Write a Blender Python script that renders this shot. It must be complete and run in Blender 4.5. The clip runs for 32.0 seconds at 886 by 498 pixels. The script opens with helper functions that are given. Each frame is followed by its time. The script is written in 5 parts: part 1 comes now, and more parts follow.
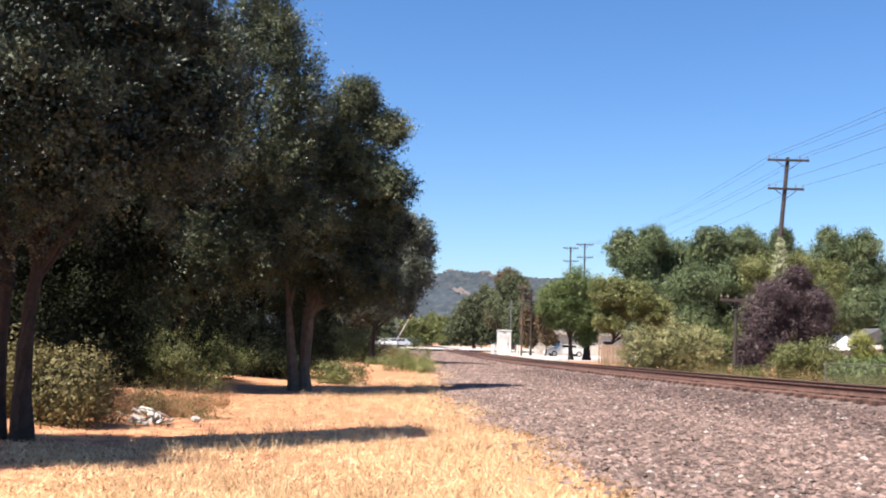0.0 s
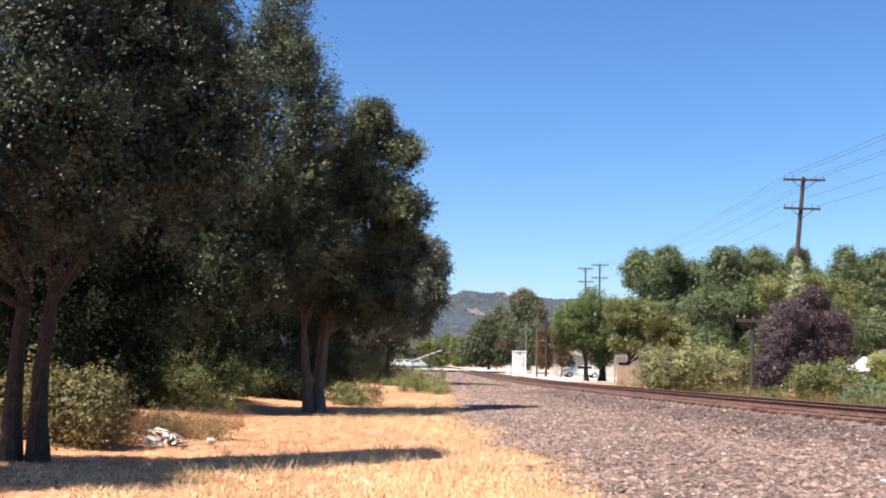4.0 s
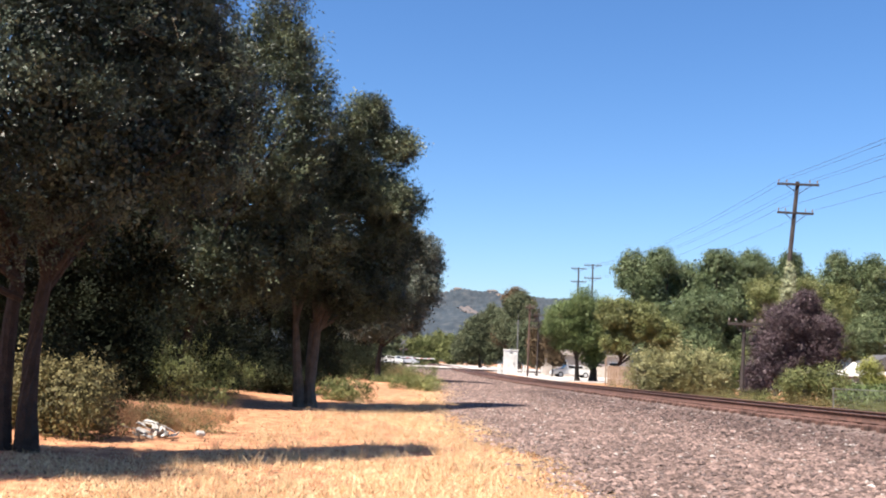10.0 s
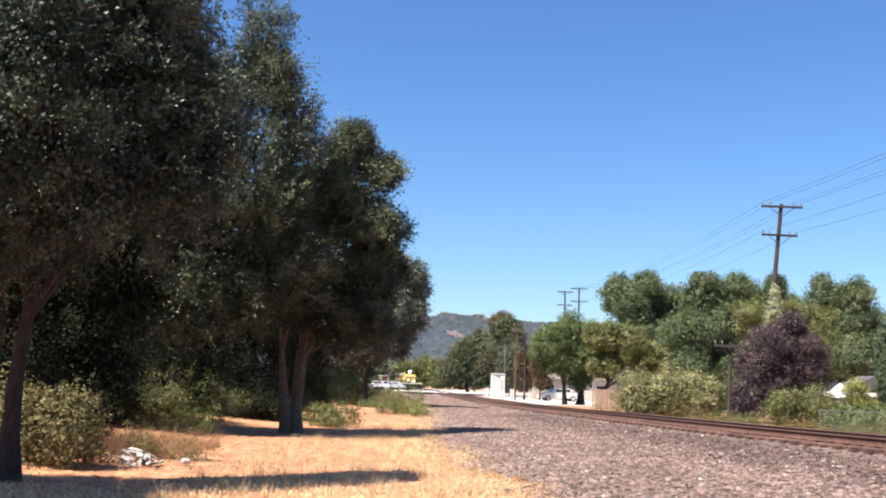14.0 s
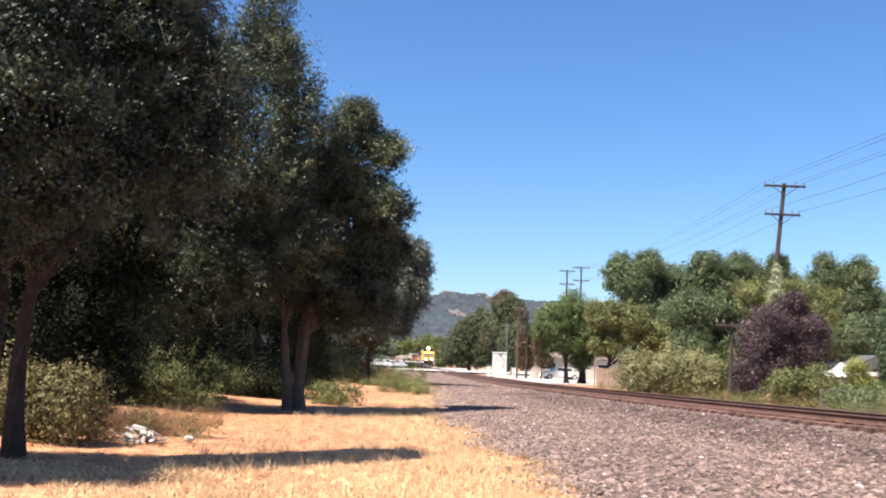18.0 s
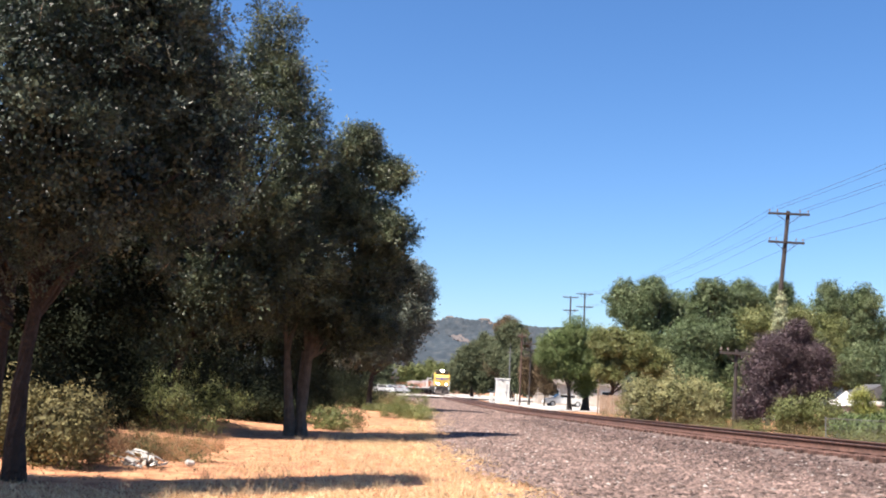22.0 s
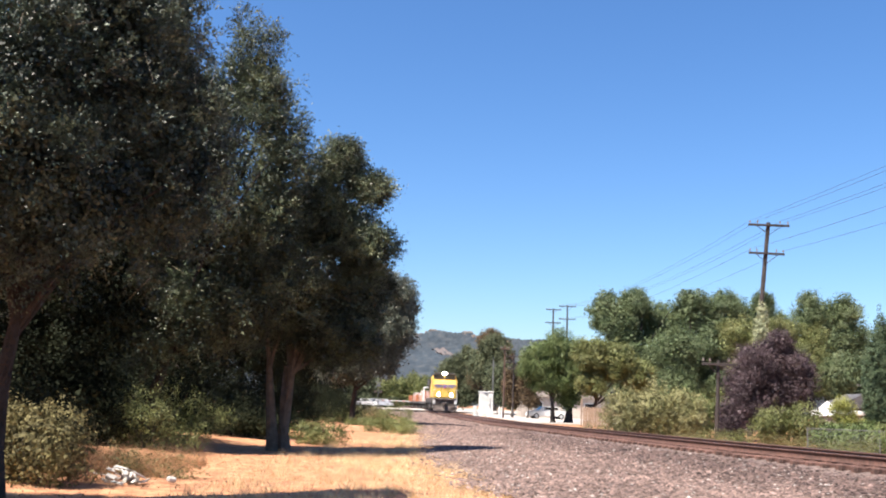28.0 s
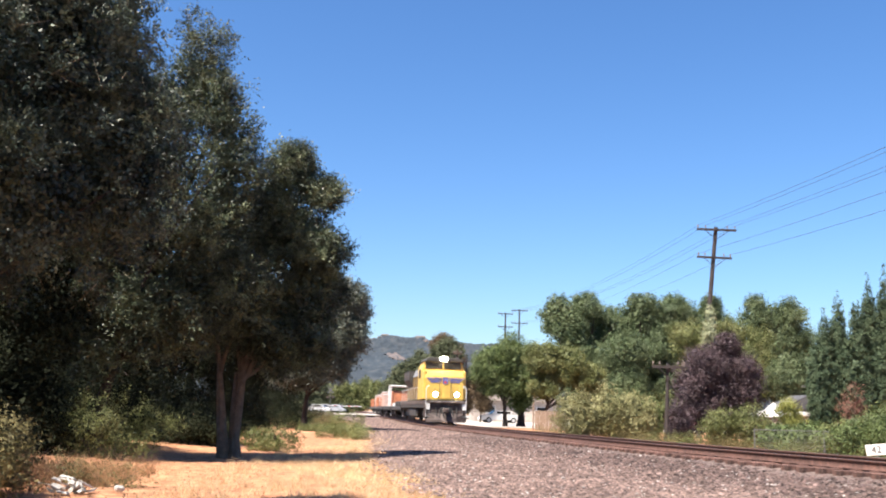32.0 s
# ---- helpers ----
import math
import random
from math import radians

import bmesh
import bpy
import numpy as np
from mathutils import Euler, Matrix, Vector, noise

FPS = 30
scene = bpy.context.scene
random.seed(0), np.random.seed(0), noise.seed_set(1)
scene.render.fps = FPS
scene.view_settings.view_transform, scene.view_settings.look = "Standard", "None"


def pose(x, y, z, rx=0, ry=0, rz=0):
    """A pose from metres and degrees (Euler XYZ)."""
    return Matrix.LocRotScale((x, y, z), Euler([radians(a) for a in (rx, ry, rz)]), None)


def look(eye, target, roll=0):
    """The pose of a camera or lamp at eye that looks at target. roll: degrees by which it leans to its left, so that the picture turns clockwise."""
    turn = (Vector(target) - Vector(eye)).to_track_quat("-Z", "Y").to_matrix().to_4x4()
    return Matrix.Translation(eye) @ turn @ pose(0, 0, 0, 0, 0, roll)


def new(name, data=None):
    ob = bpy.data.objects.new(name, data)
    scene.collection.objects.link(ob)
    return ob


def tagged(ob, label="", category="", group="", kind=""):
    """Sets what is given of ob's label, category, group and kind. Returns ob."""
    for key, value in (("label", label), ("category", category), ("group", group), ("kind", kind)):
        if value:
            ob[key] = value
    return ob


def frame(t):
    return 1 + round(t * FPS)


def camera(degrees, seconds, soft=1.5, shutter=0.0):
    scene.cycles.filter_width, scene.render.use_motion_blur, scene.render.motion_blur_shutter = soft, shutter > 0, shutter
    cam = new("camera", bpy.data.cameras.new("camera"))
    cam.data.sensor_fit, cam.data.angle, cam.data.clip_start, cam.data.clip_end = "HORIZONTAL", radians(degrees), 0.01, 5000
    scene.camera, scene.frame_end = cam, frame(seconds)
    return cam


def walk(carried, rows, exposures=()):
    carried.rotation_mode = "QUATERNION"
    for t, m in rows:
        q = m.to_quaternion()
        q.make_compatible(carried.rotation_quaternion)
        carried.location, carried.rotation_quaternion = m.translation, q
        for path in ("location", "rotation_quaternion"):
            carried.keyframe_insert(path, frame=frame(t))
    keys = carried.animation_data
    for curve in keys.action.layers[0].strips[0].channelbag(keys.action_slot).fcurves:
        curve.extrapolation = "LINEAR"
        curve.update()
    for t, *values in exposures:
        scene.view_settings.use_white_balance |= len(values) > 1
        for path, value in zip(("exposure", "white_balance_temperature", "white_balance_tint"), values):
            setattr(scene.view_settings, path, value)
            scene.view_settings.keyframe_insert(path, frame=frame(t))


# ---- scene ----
EYE = (0.0, 0.0, 1.55)
cam = camera(50.0, 32.0, soft=2.0)
TURNS = [  # seconds, tilt, lean, turn
    (0, 95.60, -1.50, -0.00), (0.5, 95.77, -1.47, 1.28), (1, 96.37, -1.47, 1.47),
    (1.5, 96.64, -1.67, 1.04), (2, 95.50, -1.75, 0.08), (2.5, 97.00, -1.91, 0.81),
    (3, 97.11, -1.32, 1.25), (3.5, 96.88, -1.40, 0.86), (5.5, 96.77, -1.69, 1.09),
    (6, 96.70, -1.76, 0.63), (6.5, 97.06, -2.44, 0.82), (7, 96.82, -2.33, 0.98),
    (7.5, 96.83, -2.19, 0.79), (8, 97.22, -2.05, 0.96), (8.5, 96.53, -1.66, 1.77),
    (9, 96.07, -1.76, 1.27), (9.5, 96.38, -2.20, 0.36), (10, 96.69, -2.54, 0.37),
    (10.5, 96.45, -1.96, 0.42), (11, 96.65, -2.27, 0.85), (11.5, 96.87, -1.80, 0.73),
    (12, 96.87, -1.86, 0.98), (12.5, 97.18, -1.93, 1.05), (13, 97.73, -1.78, 0.92),
    (13.5, 97.99, -1.54, 0.38), (14, 98.18, -2.07, -0.40), (14.5, 98.32, -1.95, 0.15),
    (16.5, 97.29, -1.96, -0.56), (17, 97.44, -2.33, -0.06), (17.5, 97.36, -2.45, -0.06),
    (18, 96.90, -2.18, -0.28), (18.5, 96.91, -1.85, 0.21), (19, 97.53, -2.45, -0.16),
    (19.5, 97.80, -2.01, -0.02), (20, 97.84, -2.00, -0.22), (20.5, 98.35, -2.40, -0.36),
    (21, 98.72, -2.70, -0.43), (21.5, 98.55, -2.57, -0.23), (22, 98.42, -2.63, -0.12),
    (22.5, 98.62, -2.33, -0.56), (23, 98.74, -2.34, -0.92), (23.5, 98.46, -2.31, -0.30),
    (24, 98.47, -2.53, -0.34), (24.5, 98.59, -2.71, -0.36), (26.5, 99.18, -2.56, -0.95),
    (27, 99.71, -2.53, -1.06), (27.5, 99.69, -2.20, -0.97), (28, 99.25, -2.13, -1.11),
    (28.5, 99.17, -2.27, -1.86), (29, 99.40, -1.68, -2.02), (29.5, 98.93, -1.62, -2.80),
    (30, 99.19, -1.55, -2.84), (30.5, 99.22, -1.64, -3.36), (31, 99.53, -1.70, -4.07),
    (31.5, 99.78, -1.67, -4.03), (32, 99.62, -1.58, -3.93),
]
walk(cam, [(t, pose(*EYE, rx, ry, rz)) for t, rx, ry, rz in TURNS], [(0, 1.56), (18, 1.58), (27, 1.62), (32, 1.66)])

# ---- world, sun, exposure ----
SUN_AZ, SUN_EL = radians(230.0), radians(58.0)   # clockwise from +y, and up
sun_way = Vector((math.sin(SUN_AZ) * math.cos(SUN_EL), math.cos(SUN_AZ) * math.cos(SUN_EL), math.sin(SUN_EL)))
world = bpy.data.worlds.new("world")
scene.world = world
world.use_nodes = True
wn = world.node_tree
sky = wn.nodes.new("ShaderNodeTexSky")
sky.sky_type, sky.sun_disc = "NISHITA", False
sky.sun_elevation, sky.sun_rotation = SUN_EL, SUN_AZ
sky.air_density, sky.dust_density, sky.ozone_density = 1.0, 0.9, 6.0
rich = wn.nodes.new("ShaderNodeHueSaturation")
rich.inputs["Hue"].default_value, rich.inputs["Saturation"].default_value = 0.504, 1.16
wn.links.new(sky.outputs[0], rich.inputs["Color"])
wn.links.new(rich.outputs[0], wn.nodes["Background"].inputs[0])
wn.nodes["Background"].inputs[1].default_value = 0.066
sun = new("sun", bpy.data.lights.new("sun", "SUN"))
sun.data.energy, sun.data.angle, sun.data.color = 5.0, radians(0.53), (1.0, 0.905, 0.79)
sun.matrix_world = look(sun_way * 100, (0, 0, 0))


# ---- materials ----
def material(name, colors, rough=0.85, scale=8.0, detail=6.0, bump=0.0, bump_scale=None, metal=0.0, island=0.0,
             spread=(0.3, 0.7), random_object=0.0, translucent=0.0, gloss=0.5, big=None):
    """Procedural material: two or three colours mixed by noise at two scales, with grain and relief."""
    m = bpy.data.materials.new(name)
    m.use_nodes = True
    n, l = m.node_tree.nodes, m.node_tree.links
    b = n["Principled BSDF"]
    b.inputs["Roughness"].default_value, b.inputs["Metallic"].default_value = rough, metal
    b.inputs["Specular IOR Level"].default_value = gloss
    co = n.new("ShaderNodeTexCoord")
    tex = n.new("ShaderNodeTexNoise")
    tex.inputs["Scale"].default_value, tex.inputs["Detail"].default_value = scale, detail
    l.new(co.outputs["Object"], tex.inputs["Vector"])
    ramp = n.new("ShaderNodeValToRGB")
    while len(ramp.color_ramp.elements) < len(colors):
        ramp.color_ramp.elements.new(0.5)
    for i, c in enumerate(colors):
        e = ramp.color_ramp.elements[i]
        e.position = spread[0] + (spread[1] - spread[0]) * i / max(1, len(colors) - 1)
        e.color = (*c, 1)
    l.new(tex.outputs["Fac"], ramp.inputs[0])
    out = ramp.outputs[0]
    large = n.new("ShaderNodeTexNoise")
    large.inputs["Scale"].default_value, large.inputs["Detail"].default_value = scale * 0.09 if big is None else big, 3.0
    l.new(co.outputs["Object"], large.inputs["Vector"])
    value = n.new("ShaderNodeHueSaturation")
    fit = n.new("ShaderNodeMapRange")
    fit.inputs["From Min"].default_value, fit.inputs["From Max"].default_value = 0.3, 0.7
    fit.inputs["To Min"].default_value, fit.inputs["To Max"].default_value = 0.78, 1.22
    l.new(large.outputs["Fac"], fit.inputs["Value"])
    l.new(fit.outputs[0], value.inputs["Value"])
    l.new(out, value.inputs["Color"])
    out = value.outputs[0]
    for node, sock, amount in (("ShaderNodeNewGeometry", "Random Per Island", island), ("ShaderNodeObjectInfo", "Random", random_object)):
        if amount:
            src = n.new(node)
            vary = n.new("ShaderNodeHueSaturation")
            r = n.new("ShaderNodeMapRange")
            r.inputs["To Min"].default_value, r.inputs["To Max"].default_value = 1 - amount, 1 + amount
            l.new(src.outputs[sock], r.inputs["Value"])
            l.new(r.outputs[0], vary.inputs["Value"])
            l.new(out, vary.inputs["Color"])
            out = vary.outputs[0]
    l.new(out, b.inputs["Base Color"])
    if bump:
        relief = n.new("ShaderNodeTexNoise")
        relief.inputs["Scale"].default_value = bump_scale or scale * 3
        relief.inputs["Detail"].default_value = 5.0
        l.new(co.outputs["Object"], relief.inputs["Vector"])
        bm_node = n.new("ShaderNodeBump")
        bm_node.inputs["Strength"].default_value, bm_node.inputs["Distance"].default_value = bump, 0.05
        l.new(relief.outputs["Fac"], bm_node.inputs["Height"])
        l.new(bm_node.outputs[0], b.inputs["Normal"])
    if translucent:
        t = n.new("ShaderNodeBsdfTranslucent")
        l.new(out, t.inputs["Color"])
        mix = n.new("ShaderNodeMixShader")
        mix.inputs[0].default_value = translucent
        l.new(b.outputs[0], mix.inputs[1])
        l.new(t.outputs[0], mix.inputs[2])
        l.new(mix.outputs[0], n["Material Output"].inputs["Surface"])
    return m


def glow(name, color, strength):
    m = bpy.data.materials.new(name)
    m.use_nodes = True
    b = m.node_tree.nodes["Principled BSDF"]
    b.inputs["Base Color"].default_value = (*color, 1)
    b.inputs["Emission Color"].default_value, b.inputs["Emission Strength"].default_value = (*color, 1), strength
    return m


M = dict(
    soil=material("soil", [(0.2044, 0.0800, 0.0384), (0.3272, 0.1517, 0.0745), (0.4335, 0.2442, 0.1267)], 0.95, 3.0, 8, 0.6, 22, big=0.25),
    straw=material("straw", [(0.4700, 0.3150, 0.1620), (0.6500, 0.4950, 0.3050)], 0.8, 4.0, 3, island=0.22, translucent=0.25, big=0.3),
    brown_straw=material("brown_straw", [(0.2300, 0.1250, 0.0620), (0.4000, 0.2400, 0.1250)], 0.85, 3.0, 3, island=0.3, translucent=0.2, big=0.4),
    stone_dark=material("dark_stone", [(0.0450, 0.0300, 0.0265), (0.0980, 0.0660, 0.0590)], 0.85, 5.0, 4, island=0.75, gloss=0.25),
    stone_pale=material("pale_stone", [(0.21, 0.185, 0.17), (0.33, 0.30, 0.28)], 0.7, 5.0, 4, island=0.3, gloss=0.3),
    ballast=material("ballast", [(0.0560, 0.0390, 0.0340), (0.1130, 0.0790, 0.0690), (0.2000, 0.1480, 0.1300)], 0.9, 16.0, 8, 1.0, 28, spread=(0.32, 0.68), big=0.4),
    stone=material("stone", [(0.0900, 0.0610, 0.0520), (0.1720, 0.1200, 0.1060)], 0.85, 5.0, 4, island=0.65, gloss=0.25),
    paving=material("paving", [(0.3100, 0.2800, 0.2550), (0.4100, 0.3750, 0.3450)], 0.85, 2.0, 6, 0.2, 30),
    asphalt=material("asphalt", [(0.06, 0.055, 0.05), (0.10, 0.095, 0.09)], 0.9, 4.0, 6, 0.3, 60),
    tie=material("tie", [(0.0420, 0.0210, 0.0160), (0.1050, 0.0530, 0.0410), (0.1500, 0.0800, 0.0630)], 0.9, 6.0, 6, 0.6, 30, random_object=0.3),
    rust=material("rust", [(0.0430, 0.0205, 0.0155), (0.1100, 0.0520, 0.0390)], 0.75, 12.0, 6, 0.2, 40),
    railhead=material("railhead", [(0.13, 0.115, 0.105), (0.20, 0.18, 0.17)], 0.45, 6.0, 4, metal=0.9),
    # Near-black bark: the crowns' shade on the trunks is put into its tone.
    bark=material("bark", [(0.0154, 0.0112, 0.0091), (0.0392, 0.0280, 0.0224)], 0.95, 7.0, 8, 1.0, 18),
    twig=material("twig", [(0.10, 0.085, 0.06), (0.19, 0.165, 0.12)], 0.9, 6.0, 4, island=0.5),
    bark_grey=material("bark_grey", [(0.0600, 0.0488, 0.0375), (0.1275, 0.1050, 0.0825)], 0.95, 6.0, 8, 0.8, 18),
    lime=material("lime_leaf", [(0.17, 0.18, 0.05), (0.27, 0.28, 0.085)], 0.5, 0.8, 4, island=0.25, gloss=0.15, translucent=0.22, big=0.2),
    rust_leaf=material("rust_leaf", [(0.13, 0.065, 0.05), (0.22, 0.115, 0.085)], 0.6, 0.8, 4, island=0.3, gloss=0.15, translucent=0.2, big=0.2),
    ivy=material("ivy_leaf", [(0.24, 0.26, 0.15), (0.36, 0.38, 0.24)], 0.5, 0.8, 4, island=0.25, gloss=0.15, translucent=0.2, big=0.2),
    grime=material("grime", [(0.022, 0.016, 0.014), (0.06, 0.042, 0.036), (0.14, 0.11, 0.10)], 0.75, 2.2, 6, 0.3, big=0.4),
    # Near-black to pale noise puts lit sprays and dark gaps into leaf colour.
    oak=material("oak_leaf", [(0.0078, 0.0138, 0.0105), (0.0270, 0.0400, 0.0290), (0.1000, 0.1260, 0.0860)], 0.48, 1.3, 4, island=0.5, spread=(0.3, 0.64), gloss=0.35, translucent=0.2, big=0.35),
    # Lit copy of the oak leaf: sunlight on two crowns put into colour.
    lit_oak=material("lit_oak_leaf", [(0.0135, 0.0210, 0.0130), (0.0410, 0.0550, 0.0320), (0.1380, 0.1610, 0.0860)], 0.48, 1.3, 4, island=0.5, spread=(0.3, 0.66), gloss=0.35, translucent=0.2, big=0.35),
    grey_oak=material("grey_oak_leaf", [(0.052, 0.062, 0.046), (0.098, 0.112, 0.086), (0.150, 0.163, 0.130)], 0.45, 0.6, 4, island=0.5, gloss=0.35, translucent=0.2, big=0.2),
    # Shaded copy of the oak leaf: gloom below the row put into colour.
    shaded_oak=material("shaded_oak_leaf", [(0.0050, 0.0070, 0.0040), (0.0110, 0.0140, 0.0078), (0.0320, 0.0370, 0.0190)], 0.7, 0.9, 4, island=0.3, gloss=0.05, translucent=0.06, big=0.35),
    green=material("green_leaf", [(0.0672, 0.0973, 0.0325), (0.1201, 0.1524, 0.0581)], 0.5, 0.5, 4, island=0.28, gloss=0.2, translucent=0.22, big=0.1),
    bluegreen=material("bluegreen_leaf", [(0.0640, 0.0930, 0.0440), (0.1220, 0.1500, 0.0740)], 0.5, 0.5, 4, island=0.4, gloss=0.2, translucent=0.22, big=0.1),
    olive=material("olive_leaf", [(0.0900, 0.1080, 0.0380), (0.1600, 0.1650, 0.0660)], 0.5, 0.6, 4, island=0.4, gloss=0.2, translucent=0.22, big=0.12),
    hedge=material("hedge_leaf", [(0.1676, 0.1687, 0.0743), (0.2826, 0.2639, 0.1311)], 0.5, 0.8, 4, island=0.28, gloss=0.2, translucent=0.22, big=0.2),
    yellow_leaf=material("yellow_leaf", [(0.1190, 0.1403, 0.0510), (0.1870, 0.1997, 0.0808)], 0.55, 0.6, 4, island=0.4, gloss=0.2, translucent=0.3, big=0.12),
    purple=material("purple_leaf", [(0.0400, 0.0275, 0.0325), (0.0850, 0.0590, 0.0640)], 0.5, 0.8, 4, island=0.45, gloss=0.2, translucent=0.15, big=0.2),
    brown_leaf=material("brown_leaf", [(0.0700, 0.0470, 0.0270), (0.1200, 0.0850, 0.0480)], 0.6, 0.8, 4, island=0.45, gloss=0.2, translucent=0.2, big=0.2),
    dead_leaf=material("dead_leaf", [(0.1300, 0.0700, 0.0380), (0.2300, 0.1300, 0.0720)], 0.8, 1.5, 4, island=0.5, gloss=0.1, translucent=0.2, big=0.4),
    dry_leaf=material("dry_leaf", [(0.0950, 0.0850, 0.0370), (0.1850, 0.1580, 0.0720)], 0.7, 1.5, 4, island=0.5, gloss=0.2, translucent=0.25, big=0.4),
    cypress=material("cypress_leaf", [(0.0470, 0.0757, 0.0414), (0.0846, 0.1158, 0.0630)], 0.6, 0.8, 4, island=0.35, gloss=0.2, translucent=0.1, big=0.2),
    far_green=material("far_leaf", [(0.0720, 0.0900, 0.0520), (0.1180, 0.1300, 0.0780)], 0.7, 0.4, 4, island=0.25, gloss=0.1, translucent=0.35, big=0.08),
    pole=material("pole_wood", [(0.0190, 0.0145, 0.0140), (0.0440, 0.0330, 0.0310)], 0.9, 6.0, 6, 0.5, 25),
    redpole=material("weathered_pole", [(0.0550, 0.0310, 0.0240), (0.1000, 0.0600, 0.0460)], 0.9, 6.0, 6, 0.5, 25),
    wire=material("wire", [(0.03, 0.03, 0.032), (0.05, 0.05, 0.055)], 0.6, 4.0),
    insulator=material("insulator", [(0.10, 0.07, 0.06), (0.2, 0.16, 0.14)], 0.3, 10.0),
    white=material("white_paint", [(0.5057, 0.5057, 0.4913), (0.5924, 0.5924, 0.5780)], 0.5, 2.0, 6, big=0.6),
    whitewall=material("white_wall", [(0.30, 0.255, 0.22), (0.40, 0.35, 0.31)], 0.85, 2.0, 6, 0.1, 30),
    tan=material("tan_boards", [(0.2160, 0.1504, 0.1024), (0.3000, 0.2216, 0.1624)], 0.85, 3.0, 6, 0.3, 30, random_object=0.15),
    galv=material("galvanised", [(0.080, 0.084, 0.088), (0.136, 0.140, 0.144)], 0.55, 8.0, 4, metal=0.2),
    yellow=material("yellow_paint", [(0.46, 0.30, 0.065), (0.60, 0.40, 0.085)], 0.45, 2.6, 6, big=0.5),
    # yellow mottled with much darker patches, for the hood and its doors
    dark_yellow=material("dark_yellow_paint", [(0.0768, 0.0480, 0.0144), (0.2496, 0.1488, 0.0192)], 0.55, 1.4, 7, spread=(0.35, 0.75), big=0.4),
    grey=material("grey_paint", [(0.140, 0.147, 0.154), (0.210, 0.217, 0.224)], 0.55, 2.0, 6, big=0.5),
    black=material("black_iron", [(0.018, 0.017, 0.016), (0.05, 0.045, 0.04)], 0.65, 5.0, 6, big=0.8),
    blue=material("blue_paint", [(0.09, 0.10, 0.28), (0.13, 0.14, 0.36)], 0.45, 3.0),
    red=material("red_paint", [(0.45, 0.03, 0.02), (0.55, 0.05, 0.03)], 0.45, 3.0),
    orange=material("orange_paint", [(0.33, 0.105, 0.045), (0.44, 0.18, 0.09)], 0.55, 2.5, 6, big=0.8),
    pink=material("faded_paint", [(0.36, 0.22, 0.18), (0.50, 0.38, 0.33)], 0.7, 2.0, 6, big=0.7),
    glass=material("dark_glass", [(0.015, 0.017, 0.02), (0.03, 0.035, 0.04)], 0.08, 1.0, gloss=0.8),
    rubber=material("rubber", [(0.015, 0.015, 0.015), (0.03, 0.03, 0.03)], 0.85, 9.0),
    grey_wood=material("grey_boards", [(0.045, 0.045, 0.05), (0.085, 0.085, 0.09)], 0.8, 3.0, 6, 0.3, 25),
    silver=material("silver_paint", [(0.45, 0.46, 0.48), (0.55, 0.56, 0.58)], 0.3, 1.0, metal=0.4),
    bluecar=material("dark_car_paint", [(0.05, 0.06, 0.09), (0.08, 0.09, 0.12)], 0.25, 1.0),
    # Scrub tone with the blue haze of distance put into the base colour.
    hill=material("hazed_scrub", [(0.0120, 0.0205, 0.0300), (0.0215, 0.0305, 0.0400), (0.0420, 0.0470, 0.0520)], 1.0, 0.07, 10, spread=(0.36, 0.70), big=0.008),
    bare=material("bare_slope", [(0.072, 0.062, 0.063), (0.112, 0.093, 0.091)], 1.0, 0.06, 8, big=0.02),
    lamp=glow("headlight", (1.0, 0.93, 0.75), 40.0),
    roof=material("roof_shingle", [(0.20, 0.17, 0.15), (0.30, 0.26, 0.23)], 0.9, 5.0, 6, 0.4, 20),
    litter=material("pale_rubble", [(0.2500, 0.2350, 0.2150), (0.4000, 0.3800, 0.3550)], 0.8, 9.0, 4, island=0.3),
    pad=material("concrete", [(0.45, 0.42, 0.38), (0.6, 0.57, 0.52)], 0.9, 3.0, 6, 0.2, 30),
)


# ---- mesh helpers ----
def mesh_of(name, bm, mat):
    me = bpy.data.meshes.new(name)
    bm.to_mesh(me)
    bm.free()
    me.materials.append(mat)
    return me


def quick_mesh(name, verts, faces, mat):
    """A mesh of equal-sided faces out of two arrays."""
    verts, faces = np.asarray(verts, dtype=np.float32), np.asarray(faces, dtype=np.int32)
    me = bpy.data.meshes.new(name)
    k = faces.shape[1]
    me.vertices.add(len(verts))
    me.vertices.foreach_set("co", verts.ravel())
    me.loops.add(faces.size)
    me.loops.foreach_set("vertex_index", faces.ravel())
    me.polygons.add(len(faces))
    me.polygons.foreach_set("loop_start", np.arange(0, faces.size, k, dtype=np.int32))
    me.update(calc_edges=True)
    me.materials.append(mat)
    return me


def thing(name, m, label, category, group="", kind=""):
    ob = new(name)
    ob.empty_display_size = 0.2
    ob.matrix_basis = m
    return tagged(ob, label, category, group, kind)


def part(name, bm, mat, parent, label="", m=None):
    me = bm if isinstance(bm, bpy.types.Mesh) else mesh_of(name, bm, mat)
    ob = new(name, me)
    ob.parent = parent
    if m is not None:
        ob.matrix_basis = m
    return tagged(ob, label)


def add_box(bm, c, s, m=None, bevel=0.0):
    r = bmesh.ops.create_cube(bm, size=1.0, matrix=(m or Matrix()) @ Matrix.Translation(c) @ Matrix.Diagonal((*s, 1)))
    if bevel:
        edges = list({e for v in r["verts"] for e in v.link_edges})
        bmesh.ops.bevel(bm, geom=edges, offset=bevel, segments=1, affect="EDGES")


def box(c, s, bevel=0.0, m=None):
    bm = bmesh.new()
    add_box(bm, c, s, m, bevel)
    return bm


